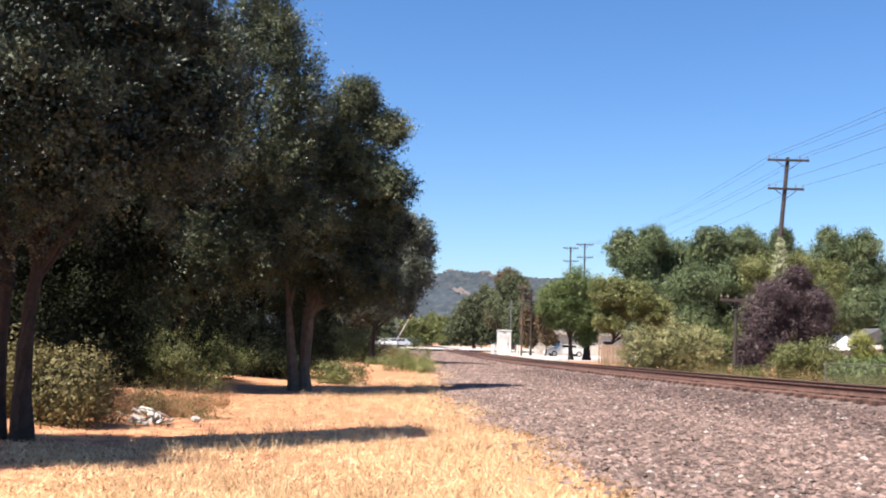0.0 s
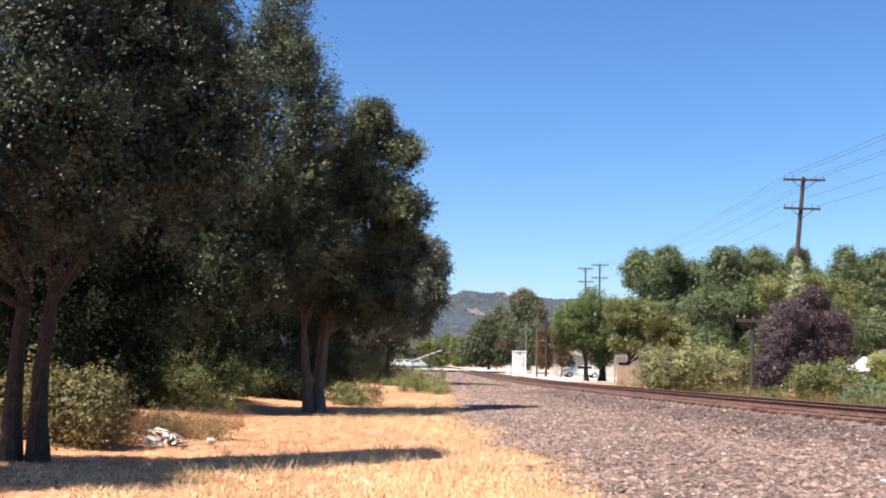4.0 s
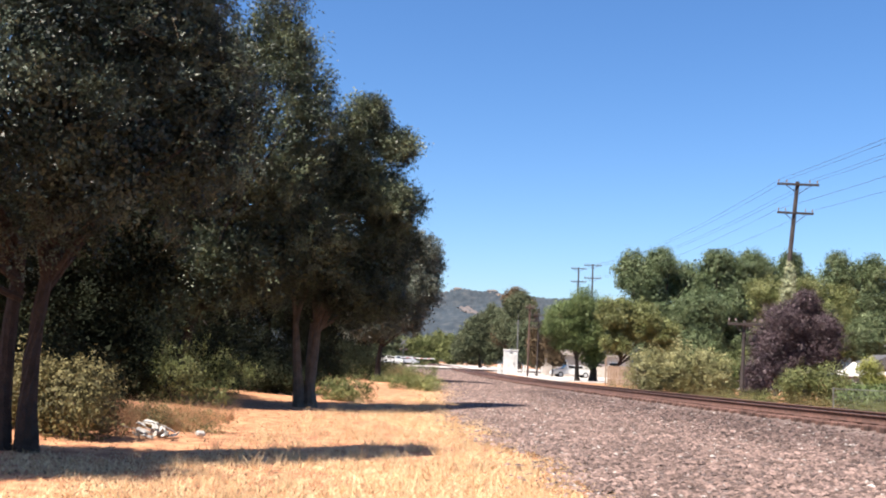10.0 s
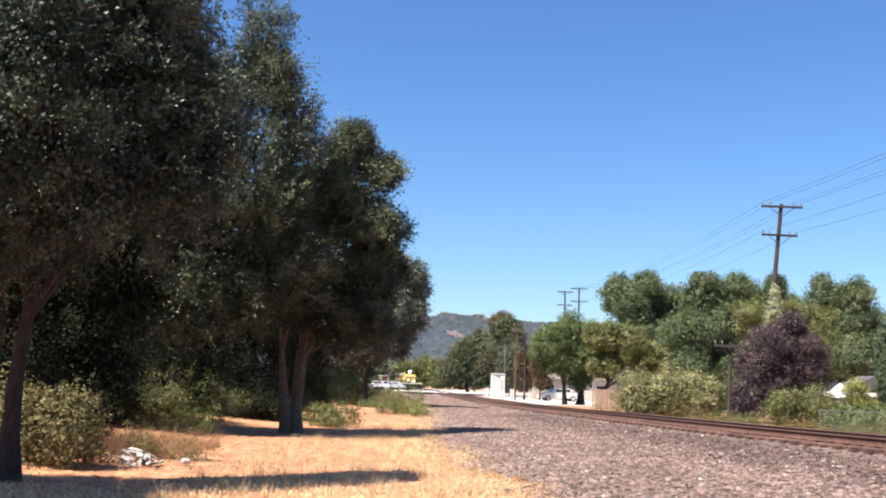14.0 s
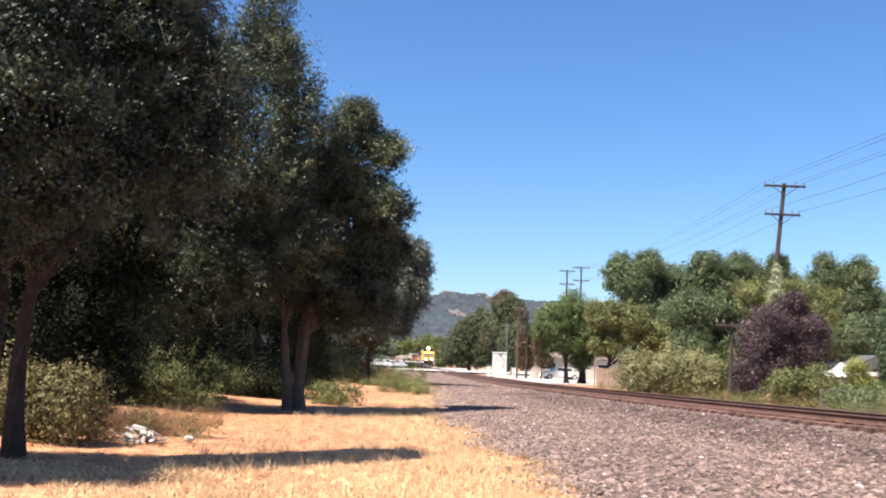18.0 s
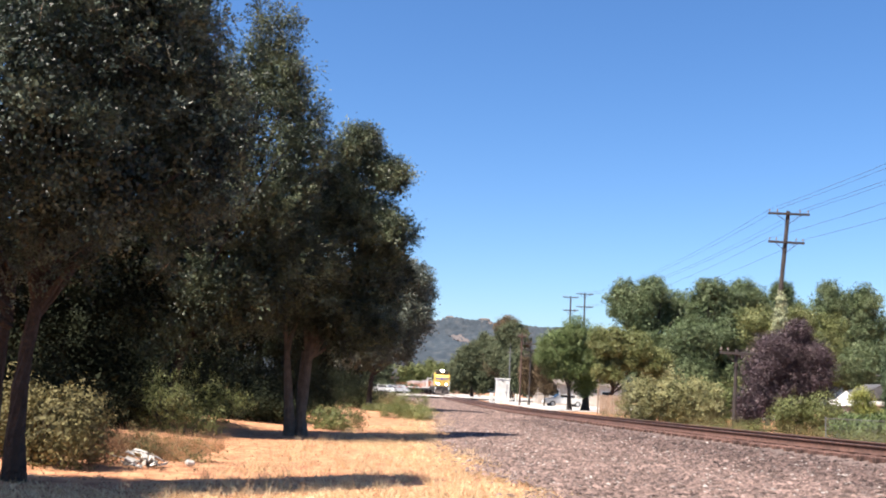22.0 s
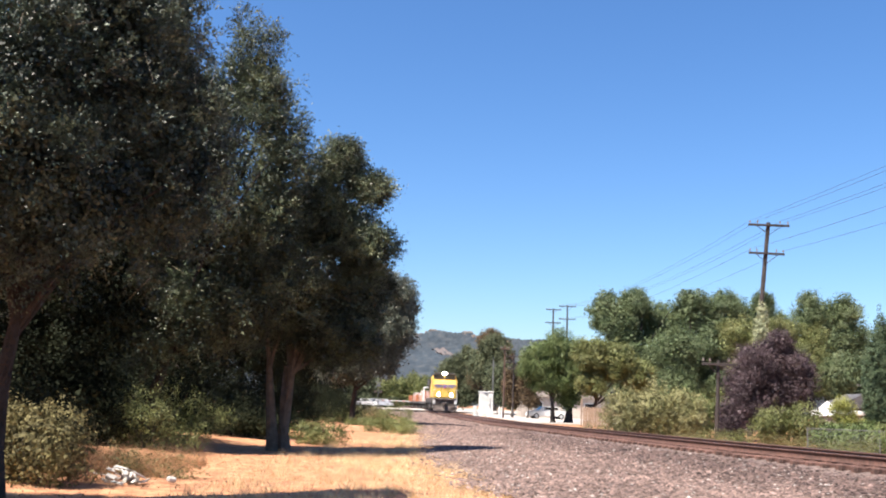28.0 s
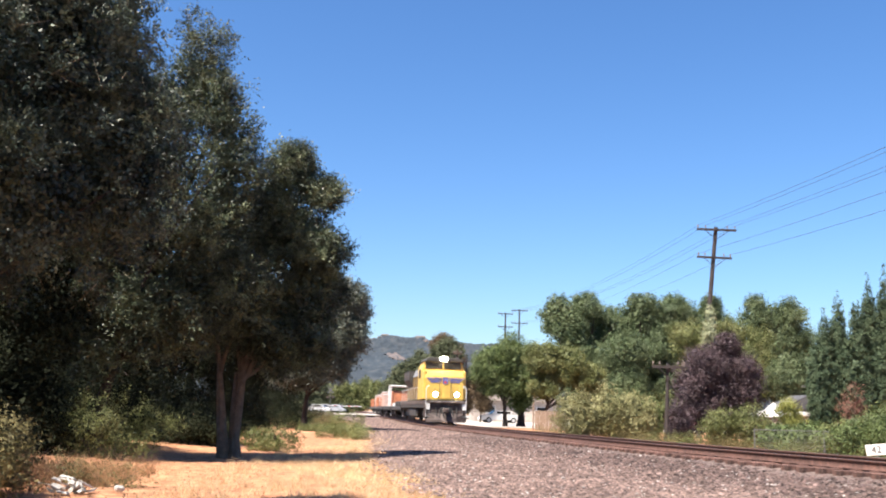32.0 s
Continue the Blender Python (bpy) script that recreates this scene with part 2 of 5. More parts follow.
def add_tube(bm, p0, p1, r0, r1=None, seg=8):
    p0, p1 = Vector(p0), Vector(p1)
    d = p1 - p0
    bmesh.ops.create_cone(bm, cap_ends=True, segments=seg, radius1=r0, radius2=r0 if r1 is None else r1, depth=d.length,
                          matrix=Matrix.Translation((p0 + p1) / 2) @ d.to_track_quat("Z", "Y").to_matrix().to_4x4())


def tube(p0, p1, r0, r1=None, seg=8):
    bm = bmesh.new()
    add_tube(bm, p0, p1, r0, r1, seg)
    return bm


def add_path(bm, pts, radii, seg=7):
    """A bent tapered limb along points."""
    rings = []
    for i, p in enumerate(pts):
        d = (Vector(pts[min(i + 1, len(pts) - 1)]) - Vector(pts[max(i - 1, 0)])).normalized()
        q = d.to_track_quat("Z", "Y")
        rings.append([bm.verts.new(Vector(p) + q @ Vector((radii[i] * math.cos(a), radii[i] * math.sin(a), 0)))
                      for a in (2 * math.pi * k / seg for k in range(seg))])
    for a, b in zip(rings, rings[1:]):
        for k in range(seg):
            bm.faces.new((a[k], a[(k + 1) % seg], b[(k + 1) % seg], b[k]))
    bm.faces.new(rings[-1])
    bm.faces.new(rings[0][::-1])


def add_prism(bm, outline, y0, y1):
    """An outline in x and z, drawn out along y."""
    a = [bm.verts.new((x, y0, z)) for x, z in outline]
    b = [bm.verts.new((x, y1, z)) for x, z in outline]
    bm.faces.new(a)
    bm.faces.new(b[::-1])
    for i in range(len(a)):
        j = (i + 1) % len(a)
        bm.faces.new((a[j], a[i], b[i], b[j]))
    bmesh.ops.recalc_face_normals(bm, faces=bm.faces)


def smoothstep(a, b, x):
    t = np.clip((np.asarray(x, dtype=float) - a) / (b - a), 0, 1)
    return t * t * (3 - 2 * t)


def waves(x, y, seed=0.0):
    """A cheap uneven relief between about -1 and 1."""
    return (np.sin(x * 0.9 + seed + 1.3 * np.sin(y * 0.53 + seed)) * 0.4 + np.sin(y * 1.1 - seed * 2 + 1.1 * np.sin(x * 0.71))
            * 0.3 + np.sin(x * 2.3 + y * 1.9 + seed * 3) * 0.2 + np.sin(x * 4.7 - y * 5.3 + seed) * 0.1)


# ---- the line of the track ----
TRACK_Y = [-120, -80, -40, -15, 0, 10, 17, 22.5, 35, 50, 67, 85, 104, 134, 176, 224, 248, 270, 287, 300, 310, 330, 400, 480, 640]
TRACK_X = [66, 50, 31, 19.5, 13.8, 10.8, 9.2, 8.4, 7.5, 6.4, 4.95, 3.95, 3.05, 1.7, 0.8, -1.5, -3.3, -5.4, -8.0, -10.6, -13.2, -19, -44, -83, -173]


def rail_z(y):
    """The head of the rails: the line climbs a little towards the near end."""
    return 0.58 + 0.28 * np.clip((62 - np.asarray(y, dtype=float)) / 45, 0, 1.4)


fine = np.arange(-120, 640.1, 0.5)
line_x = np.interp(fine, TRACK_Y, TRACK_X)
for _ in range(14):
    line_x[8:-8] = np.convolve(line_x, np.ones(17) / 17, "valid")
line_s = np.concatenate([[0], np.cumsum(np.hypot(np.diff(line_x), np.diff(fine)))])


def track_x(y):
    return np.interp(y, fine, line_x)


def on_track(s):
    """Place and direction on the track's centre at the length s from its near end."""
    y = float(np.interp(s, line_s, fine))
    x = float(track_x(y))
    d = Vector((float(track_x(y + 1)) - float(track_x(y - 1)), 2.0, 0)).normalized()
    return Vector((x, y, 0)), d


def s_at(y):
    return float(np.interp(y, fine, line_s))


def ground_z(x, y):
    x, y = np.asarray(x, dtype=float), np.asarray(y, dtype=float)
    z = 0.22 * smoothstep(25, 75, y) + 0.05 * waves(x * 0.6, y * 0.6, 0.7) * (1 - smoothstep(60, 120, y))
    z = z + 0.22 * smoothstep(-5.0, -9.0, x) * (1 - smoothstep(60, 90, y))
    d = x - track_x(y)
    return z + 0.12 * smoothstep(1, 6, d) * (1 - smoothstep(60, 90, y)) - 0.3 * np.exp(-(d / 2.2) ** 2)


def gravel_edge(y):
    """Where the gravel meets the dry grass."""
    y = np.asarray(y, dtype=float)
    near = np.interp(y, [-60, 0, 9.7, 15, 20.5, 31, 58, 90, 480], [30, 4, 2.1, 2.0, 1.0, 0.4, 0.0, -1.5, -90]) + 0.35 * waves(y * 0.9, y * 0.5, 2.0)
    return np.minimum(near, track_x(y) - 3.5)


def gravel_z(x, y):
    d = x - track_x(y)
    top = rail_z(y)
    foot = top - 0.41
    e = np.abs(d)
    left = np.where(e < 2.0, top - np.interp(e, [0, 1.2, 1.5, 2.0], [0.255, 0.262, 0.315, 0.41]),
                    foot * np.interp(e, [2.0, 3.5, 5.5, 8], [1, 0.6, 0.28, 0.1]) + np.interp(e, [2, 5, 14], [0, 0.045, 0.04]))
    right = np.where(e < 2.0, top - np.interp(e, [0, 1.4, 2.0], [0.255, 0.25, 0.29]), np.interp(e, [2, 3.4, 5], [1, 0.5, 0.1]) * (top - 0.29))
    far = 0.2 * smoothstep(35, 75, y)
    return np.where(d < 0, np.maximum(left, far), np.maximum(right, far * 0.9)) + 0.02 * waves(x * 2, y * 2, 1.0)


def grid_mesh(name, xs, ys, height, mat):
    """A sheet over rows of x (one row for each y)."""
    X, Y = xs, np.repeat(ys[:, None], xs.shape[1], 1)
    v = np.stack([X, Y, height(X, Y)], -1).reshape(-1, 3)
    r, c = xs.shape
    i = np.arange(r * c).reshape(r, c)
    f = np.stack([i[:-1, :-1], i[:-1, 1:], i[1:, 1:], i[1:, :-1]], -1).reshape(-1, 4)
    me = quick_mesh(name, v, f, mat)
    me.polygons.foreach_set("use_smooth", np.ones(len(f), dtype=bool))
    return me


# ---- ground ----
gy = np.concatenate([[-3000, -1000, -300, -120], np.arange(-60, 5, 5), np.arange(5, 60, 0.5), np.arange(60, 140, 2), np.arange(140, 480, 10), [700, 1200, 2500, 4500]])
gx = np.concatenate([[-4500, -1500, -500, -200, -100, -60], np.arange(-40, -12, 2), np.arange(-12, 14, 0.4), np.arange(14, 50, 2), [60, 100, 200, 500, 1500, 4500]])
ground = tagged(new("ground", grid_mesh("ground", np.repeat(gx[None], len(gy), 0), gy, ground_z, M["soil"])),
                "dry golden summer grass and bare brown earth", "ground", kind="structure")
by = np.concatenate([np.arange(-60, 8, 2), np.arange(8, 50, 0.35), np.arange(50, 110, 1), np.arange(110, 600, 5)])
u = np.linspace(0, 1, 46)
left_edge, right_edge = gravel_edge(by), track_x(by) + 4.2 + 0.2 * waves(by, by * 0.3, 5)
bx = left_edge[:, None] + (right_edge - left_edge)[:, None] * u[None]


def ballast_height(X, Y):
    z = gravel_z(X, Y)
    z = np.maximum(z, ground_z(X, Y) + 0.03)
    z[:, 0] -= 0.07
    z[:, -1] -= 0.35
    return z


ballast = tagged(new("gravel_bed", grid_mesh("gravel_bed", bx, by, ballast_height, M["ballast"])),
                 "grey-brown crushed stone track ballast and gravel", "gravel", kind="structure")
road = tagged(new("pavement", grid_mesh("pavement", np.repeat(np.array([[0.0]]), 40, 0) + track_x(np.linspace(78, 420, 40))[:, None] + np.array([[4.6, 9, 14, 20, 30]]),
              np.linspace(78, 420, 40), lambda X, Y: ground_z(X, Y) + 0.05, M["paving"])), "pale sunlit concrete paving beside the track", "pavement", kind="structure")
crossing = tagged(new("road", grid_mesh("road", np.repeat(np.linspace(-7, 40, 20)[None], 4, 0), np.linspace(146, 188, 4), lambda X, Y: 0 * X + 0.46, M["paving"])),
                  "pale road over a level crossing", "road", kind="structure")


# ---- the railway track ----
def rail_mesh(offset, y0, y1, step):
    """One rail of foot, web and head, laid along the line."""
    prof = [(-0.07, -0.175), (0.07, -0.175), (0.07, -0.16), (0.012, -0.14), (0.012, -0.045), (0.036, -0.035), (0.036, -0.004),
            (0.030, 0.0), (-0.030, 0.0), (-0.036, -0.004), (-0.036, -0.035), (-0.012, -0.045), (-0.012, -0.14), (-0.07, -0.16)]
    ys = np.arange(y0, y1, step)
    v = []
    for y in ys:
        p, d = on_track(s_at(y))
        side = Vector((d.y, -d.x, 0))
        for a, b in prof:
            q = p + side * (offset + a)
            v.append((q.x, q.y, float(rail_z(y)) + b))
    k = len(prof)
    i = np.arange(len(ys) - 1)[:, None] * k
    j = np.arange(k)[None]
    f = np.stack([i + j, i + (j + 1) % k, i + k + (j + 1) % k, i + k + j], -1).reshape(-1, 4)
    me = quick_mesh("rail", v, f, M["rust"])
    me.materials.append(M["railhead"])
    idx = np.zeros(len(f), dtype=np.int32)
    idx.reshape(-1, k)[:, 7] = 1
    me.polygons.foreach_set("material_index", idx)
    return me


track = thing("railway_track", Matrix(), "rusty steel rails on dark wooden ties in stone ballast", "railway track", kind="structure")
for off in (-0.753, 0.753):
    part("rail", rail_mesh(off, -60, 600, 1.0), M["rust"], track, "rusty brown steel rail with a worn head")
tie_mesh = mesh_of("tie", box((0, 0, 0), (2.6, 0.23, 0.18), 0.012), M["tie"])
plate_mesh = mesh_of("tie_plate", box((0, 0, 0), (0.36, 0.19, 0.02)), M["rust"])
s, n_tie = s_at(2), 0
far_ties = bmesh.new()
while s < s_at(600):
    p, d = on_track(s)
    m = Matrix.Translation((p.x, p.y, float(rail_z(p.y)) - 0.175 - 0.10)) @ Matrix.Rotation(math.atan2(-d.x, d.y) + random.uniform(-0.012, 0.012), 4, "Z") @ pose(random.uniform(-0.03, 0.03), 0, random.uniform(-0.012, 0.008))
    if n_tie < 150:
        tie = part("tie", tie_mesh, None, track, m=m)
        for off in (-0.753, 0.753):
            part("tie_plate", plate_mesh, None, tie, m=pose(off, 0, 0.095))
    else:
        add_box(far_ties, (0, 0, 0), (2.6, 0.23, 0.18), m)
    n_tie += 1
    s += 0.53
tagged(part("far_ties", far_ties, M["tie"], track), kind="stuff")


# ---- foliage ----
def leaf_cloud(name, centres, outward, per, leaf, spread, mat, seed, width=0.5, hang=0.0, sprig=False):
    """Many small leaves round clump centres, or along the shoots that fan out from them."""
    rng = np.random.default_rng(seed)
    n = len(centres) * per
    if sprig:
        shoots = 6
        k = len(centres) * shoots
        way = np.repeat(outward * 0.8 + rng.normal(0, 0.3, outward.shape), shoots, 0) + rng.normal(0, 0.4, (k, 3)) + np.array([0, 0, 0.5])
        way /= np.linalg.norm(way, axis=1, keepdims=True) + 1e-9
        reach = spread * rng.uniform(1.2, 2.4, (k, 1)) * np.where(rng.random((k, 1)) < 0.06, 1.5, 1.0)
        start = np.repeat(centres, shoots, 0) + rng.normal(0, 0.3, (k, 3)) * spread
        m = -(-per // shoots)
        n = k * m
        axis = np.repeat(way, m, 0)
        along = np.tile((np.arange(m) + 0.5) / m, k)[:, None] * np.repeat(reach, m, 0)
        c = np.repeat(start, m, 0) + axis * along + rng.normal(0, 0.35, (n, 3)) * leaf + np.array([0, 0, -0.12]) * along ** 2 / spread
        face = np.repeat(outward * 0.35 + rng.normal(0, 0.6, outward.shape), shoots * m, 0) + np.array([0, 0, 0.3]) + rng.normal(0, 0.5, (n, 3))
    else:
        axis = outward + rng.normal(0, 0.6, centres.shape) + np.array([0, 0, 0.25 - hang])
        axis /= np.linalg.norm(axis, axis=1, keepdims=True) + 1e-9
        axis = np.repeat(axis, per, 0)
        reach = rng.uniform(-1.2, 1.1, (n, 1)) * spread
        c = np.repeat(centres, per, 0) + axis * reach + np.clip(rng.normal(0, 1, (n, 3)), -1.7, 1.7) * spread * (0.68 - 0.25 * reach / spread)
        face = np.repeat(outward + rng.normal(0, 0.35, outward.shape), per, 0) + np.array([0, 0, 0.3]) + rng.normal(0, 0.42, (n, 3))
    face /= np.linalg.norm(face, axis=1, keepdims=True) + 1e-9
    a = np.cross(face, rng.normal(0, 1, (n, 3)) + axis * 0.6)
    a = a + axis * (1.1 if hang else 0.8 if sprig else 0.35)
    a /= np.linalg.norm(a, axis=1, keepdims=True) + 1e-9
    b = np.cross(a, face)
    b /= np.linalg.norm(b, axis=1, keepdims=True) + 1e-9
    size = leaf * rng.uniform(0.6, 1.35, (n, 1))
    skew = b * size * width * rng.uniform(-0.3, 0.3, (n, 1))
    v = np.stack([c + b * size * width * 0.55, c + skew + a * size, c - b * size * width * 0.55], 1).reshape(-1, 3)
    return quick_mesh(name, v, np.arange(n * 3).reshape(-1, 3), mat)


def dry_twigs(name, centres, outward, length, r, mat, seed):
    """Bare thin shoots that stick out between the leaves."""
    rng = np.random.default_rng(seed)
    n = len(centres)
    way = outward + rng.normal(0, 0.6, (n, 3)) + np.array([0, 0, 0.2])
    way /= np.linalg.norm(way, axis=1, keepdims=True)
    side = np.cross(way, rng.normal(0, 1, (n, 3)))
    side /= np.linalg.norm(side, axis=1, keepdims=True)
    up = np.cross(way, side)
    ln = length * rng.uniform(0.4, 1.2, (n, 1))
    tip = centres + way * ln + side * ln * rng.uniform(-0.25, 0.25, (n, 1))
    v = np.stack([centres + side * r, centres - side * r * 0.5 + up * r, centres - side * r * 0.5 - up * r, tip], 1).reshape(-1, 3)
    f = np.array([(0, 1, 3), (1, 2, 3), (2, 0, 3)])[None] + np.arange(n)[:, None, None] * 4
    return quick_mesh(name, v, f.reshape(-1, 3), mat)


def clumps(blobs, count, seed, gaps=0.25, shell=0.55):
    """Clump centres in the outer shells of uneven ellipsoids, with gaps."""
    rng = np.random.default_rng(seed)
    B = np.array(blobs, dtype=float)
    w = (B[:, 3] * B[:, 4] + B[:, 4] * B[:, 5] + B[:, 3] * B[:, 5])
    k = rng.choice(len(B), int(count * 1.6), p=w / w.sum())
    d = rng.normal(0, 1, (len(k), 3))
    d /= np.linalg.norm(d, axis=1, keepdims=True)
    lump = 1 + 0.16 * np.sin(d[:, 0] * 5 + k * 1.7) * np.cos(d[:, 2] * 6 + k) + 0.12 * np.sin(d[:, 1] * 9 + d[:, 2] * 7 + k * 2.1)
    r = (shell + (1.0 - shell) * rng.random(len(k)) ** 0.6) * lump + rng.exponential(0.015, len(k))
    p = B[k, :3] + d * r[:, None] * B[k, 3:]
    size = B[:, 3:].mean()
    f = np.sin(p[:, 0] * 4.1 / size + seed) + np.sin(p[:, 1] * 3.7 / size + 2 * seed) + np.sin(p[:, 2] * 5.3 / size + 3 * seed) + np.sin((p[:, 0] + p[:, 2]) * 9 / size)
    keep = np.argsort(-(f + rng.normal(0, 1.0, len(f))))[:int(len(f) * (1 - gaps))]
    keep = rng.permutation(keep)[:count]
    return p[keep], d[keep]


def lumpy(blobs, seed, k=7, size=0.40):
    """Breaks large ellipsoids into a heap of smaller ones, as boughs do."""
    rng = np.random.default_rng(seed + 900)
    out = []
    for x, y, z, a, b, c in blobs:
        out.append((x, y, z, a * 0.68, b * 0.68, c * 0.7))
        for _ in range(k):
            d = rng.normal(0, 1, 3) + np.array([0, -0.15, 0.25])
            d /= np.linalg.norm(d)
            f = size * rng.uniform(0.65, 1.15)
            out.append((x + d[0] * a * 0.66, y + d[1] * b * 0.66, z + d[2] * c * 0.72, a * f, b * f, c * f * 0.9))
    return out


def limb_points(a, b, bend, seed):
    rng = random.Random(seed)
    a, b = Vector(a), Vector(b)
    side = Vector((rng.uniform(-1, 1), rng.uniform(-1, 1), 0.3)) * bend * (b - a).length
    return [a.lerp(b, t) + side * math.sin(t * math.pi) * (1 - t * 0.4) for t in (0, 0.2, 0.4, 0.6, 0.8, 1.0)]


def tree(name, label, category, base, stems, blobs, leafmat, count, per, leaf, spread, seed, bark="bark", group="", gaps=0.25, shell=0.55, width=0.5, radius=0.18, hang=0.0, lumps=9, sprig=False, core_share=0.67):
    """stems: tops of the trunks; blobs: the crown's ellipsoids; both from the base."""
    x, y = base
    z = float(ground_z(x, y)) - 0.06
    t = thing(name, pose(x, y, z), label, category, group)
    for i, top in enumerate(stems):
        bm = bmesh.new()
        foot = (random.uniform(-0.1, 0.1) + 0.22 * (i - (len(stems) - 1) / 2), 0.1 * (i % 2), 0)
        pts = limb_points(foot, top, 0.05, seed + i)
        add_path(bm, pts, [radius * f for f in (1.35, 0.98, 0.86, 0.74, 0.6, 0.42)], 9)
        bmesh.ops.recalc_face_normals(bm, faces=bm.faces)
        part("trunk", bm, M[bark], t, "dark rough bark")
    for i, b in enumerate(blobs):
        top = Vector(stems[min(range(len(stems)), key=lambda k: (Vector(stems[k]).xy - Vector(b[:2])).length)])
        for j in range(3 if b[3] > 1.0 else 1):
            rng = random.Random(seed * 31 + i * 7 + j)
            end = Vector(b[:3]) + Vector((rng.uniform(-0.7, 0.7) * b[3], rng.uniform(-0.7, 0.7) * b[4], rng.uniform(0.0, 0.75) * b[5]))
            bm = bmesh.new()
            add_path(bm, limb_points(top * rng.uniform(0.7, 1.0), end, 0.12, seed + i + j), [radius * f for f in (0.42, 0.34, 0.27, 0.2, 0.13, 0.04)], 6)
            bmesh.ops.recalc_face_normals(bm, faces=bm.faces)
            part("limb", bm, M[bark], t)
    c, o = clumps(lumpy(blobs, seed, lumps) if lumps else blobs, count, seed, gaps, shell)
    part("crown", leaf_cloud("crown", c, o, per, leaf, spread, M[leafmat], seed, width, hang, sprig), None, t)
    if sprig:
        tagged(part("twig_growth", dry_twigs("twig_growth", c[::9], o[::9], 0.5, 0.008, M["twig"], seed + 3), None, t, "bare pale grey twigs"), kind="stuff")
    core = [(x, y, z, a * 0.66, b * 0.66, c * 0.7) for x, y, z, a, b, c in blobs]
    c, o = clumps(core, max(150, int(count * core_share) if sprig else count // 3), seed + 500, 0.1, 0.25)
    part("inner_crown", leaf_cloud("inner_crown", c, o, 22 if sprig else 11, leaf * 1.15 if sprig else min(leaf * 2.0, max(0.12, leaf * 1.7)), spread * (1.5 if sprig else 2.0), M[leafmat], seed + 1, 0.75), None, t)
    return t


def shrub(name, label, base, blobs, leafmat, count, per, leaf, spread, seed, group="", category="bush", gaps=0.25, width=0.5):
    x, y = base
    t = thing(name, pose(x, y, float(ground_z(x, y)) - 0.04), label, category, group)
    for i, b in enumerate(blobs):
        for j in range(3):
            bm = bmesh.new()
            rng = random.Random(seed * 13 + i * 5 + j)
            end = Vector(b[:3]) + Vector((rng.uniform(-0.6, 0.6) * b[3], rng.uniform(-0.6, 0.6) * b[4], rng.uniform(0, 0.6) * b[5]))
            add_path(bm, limb_points((b[0] * 0.8, b[1] * 0.8, 0), end, 0.1, seed + i + j), [f * min(1.0, 0.25 + 0.6 * b[5]) for f in (0.026, 0.022, 0.018, 0.013, 0.009, 0.003)], 5)
            part("stem", bm, M["bark_grey"], t)
    c, o = clumps(blobs, count, seed, gaps, 0.35)
    c[:, 2] = np.maximum(c[:, 2], 0.05)
    part("foliage", leaf_cloud("foliage", c, o, per, leaf, spread, M[leafmat], seed, width), None, t)
    return t


OAK = "dark evergreen oak with small glossy leaves and rough bark"
ROW = "oaks along the dry grass"
# Lobes with y below -1.3 are unseen, added to shade ground and trunk.
tree("oak_tree", "large dark evergreen oak with two trunks from one base", "tree", (-5.98, 13.3), [(-0.15, 0.1, 3.0), (0.36, 0.0, 3.2)],
     [(0.4, -1.1, 5.2, 1.3, 1.0, 2.4), (0.9, -0.5, 6.9, 1.0, 0.8, 1.4), (1.4, 0.0, 6.0, 1.0, 0.9, 2.4), (2.0, 0.4, 4.7, 1.1, 0.9, 1.5), (1.0, -0.6, 4.2, 1.2, 0.9, 1.4), (-1.0, -2.3, 3.9, 1.2, 0.9, 1.4), (-1.1, -3.1, 4.9, 1.4, 1.0, 1.7), (-1.6, -1.4, 4.5, 1.1, 0.8, 1.4), (-1.6, -3.6, 3.2, 1.3, 0.9, 1.1), (1.75, 0.5, 6.6, 0.7, 0.8, 1.3)], "oak", 3600, 72, 0.05, 0.17, 3, sprig=True, group=ROW, radius=0.135, gaps=0.3, shell=0.6, lumps=9, core_share=1.2)
tree("oak_tree", OAK, "tree", (-7.6, 26.5), [(0.7, 0, 3.4)],
     [(1.6, -0.7, 7.2, 2.4, 2.0, 2.9), (-0.6, -0.2, 6.2, 2.8, 2.2, 3.1), (2.2, 0, 11.0, 0.85, 0.9, 1.5), (2.75, 0, 9.8, 1.05, 1.0, 1.1), (3.2, 0, 8.9, 0.9, 0.9, 0.9), (1.0, 0, 9.6, 1.2, 1.2, 1.4), (2.1, 0.3, 4.2, 2.5, 1.8, 1.9), (-0.9, 0, 9.8, 1.8, 1.6, 2.2), (3.3, 0, 7.5, 0.95, 1.2, 1.3), (-2.8, -1.2, 8.8, 2.0, 1.8, 2.3), (0.6, -0.5, 3.3, 1.9, 1.2, 1.4)], "lit_oak", 4700, 60, 0.066, 0.22, 7, sprig=True, group=ROW, radius=0.19, gaps=0.32, shell=0.66, lumps=12)
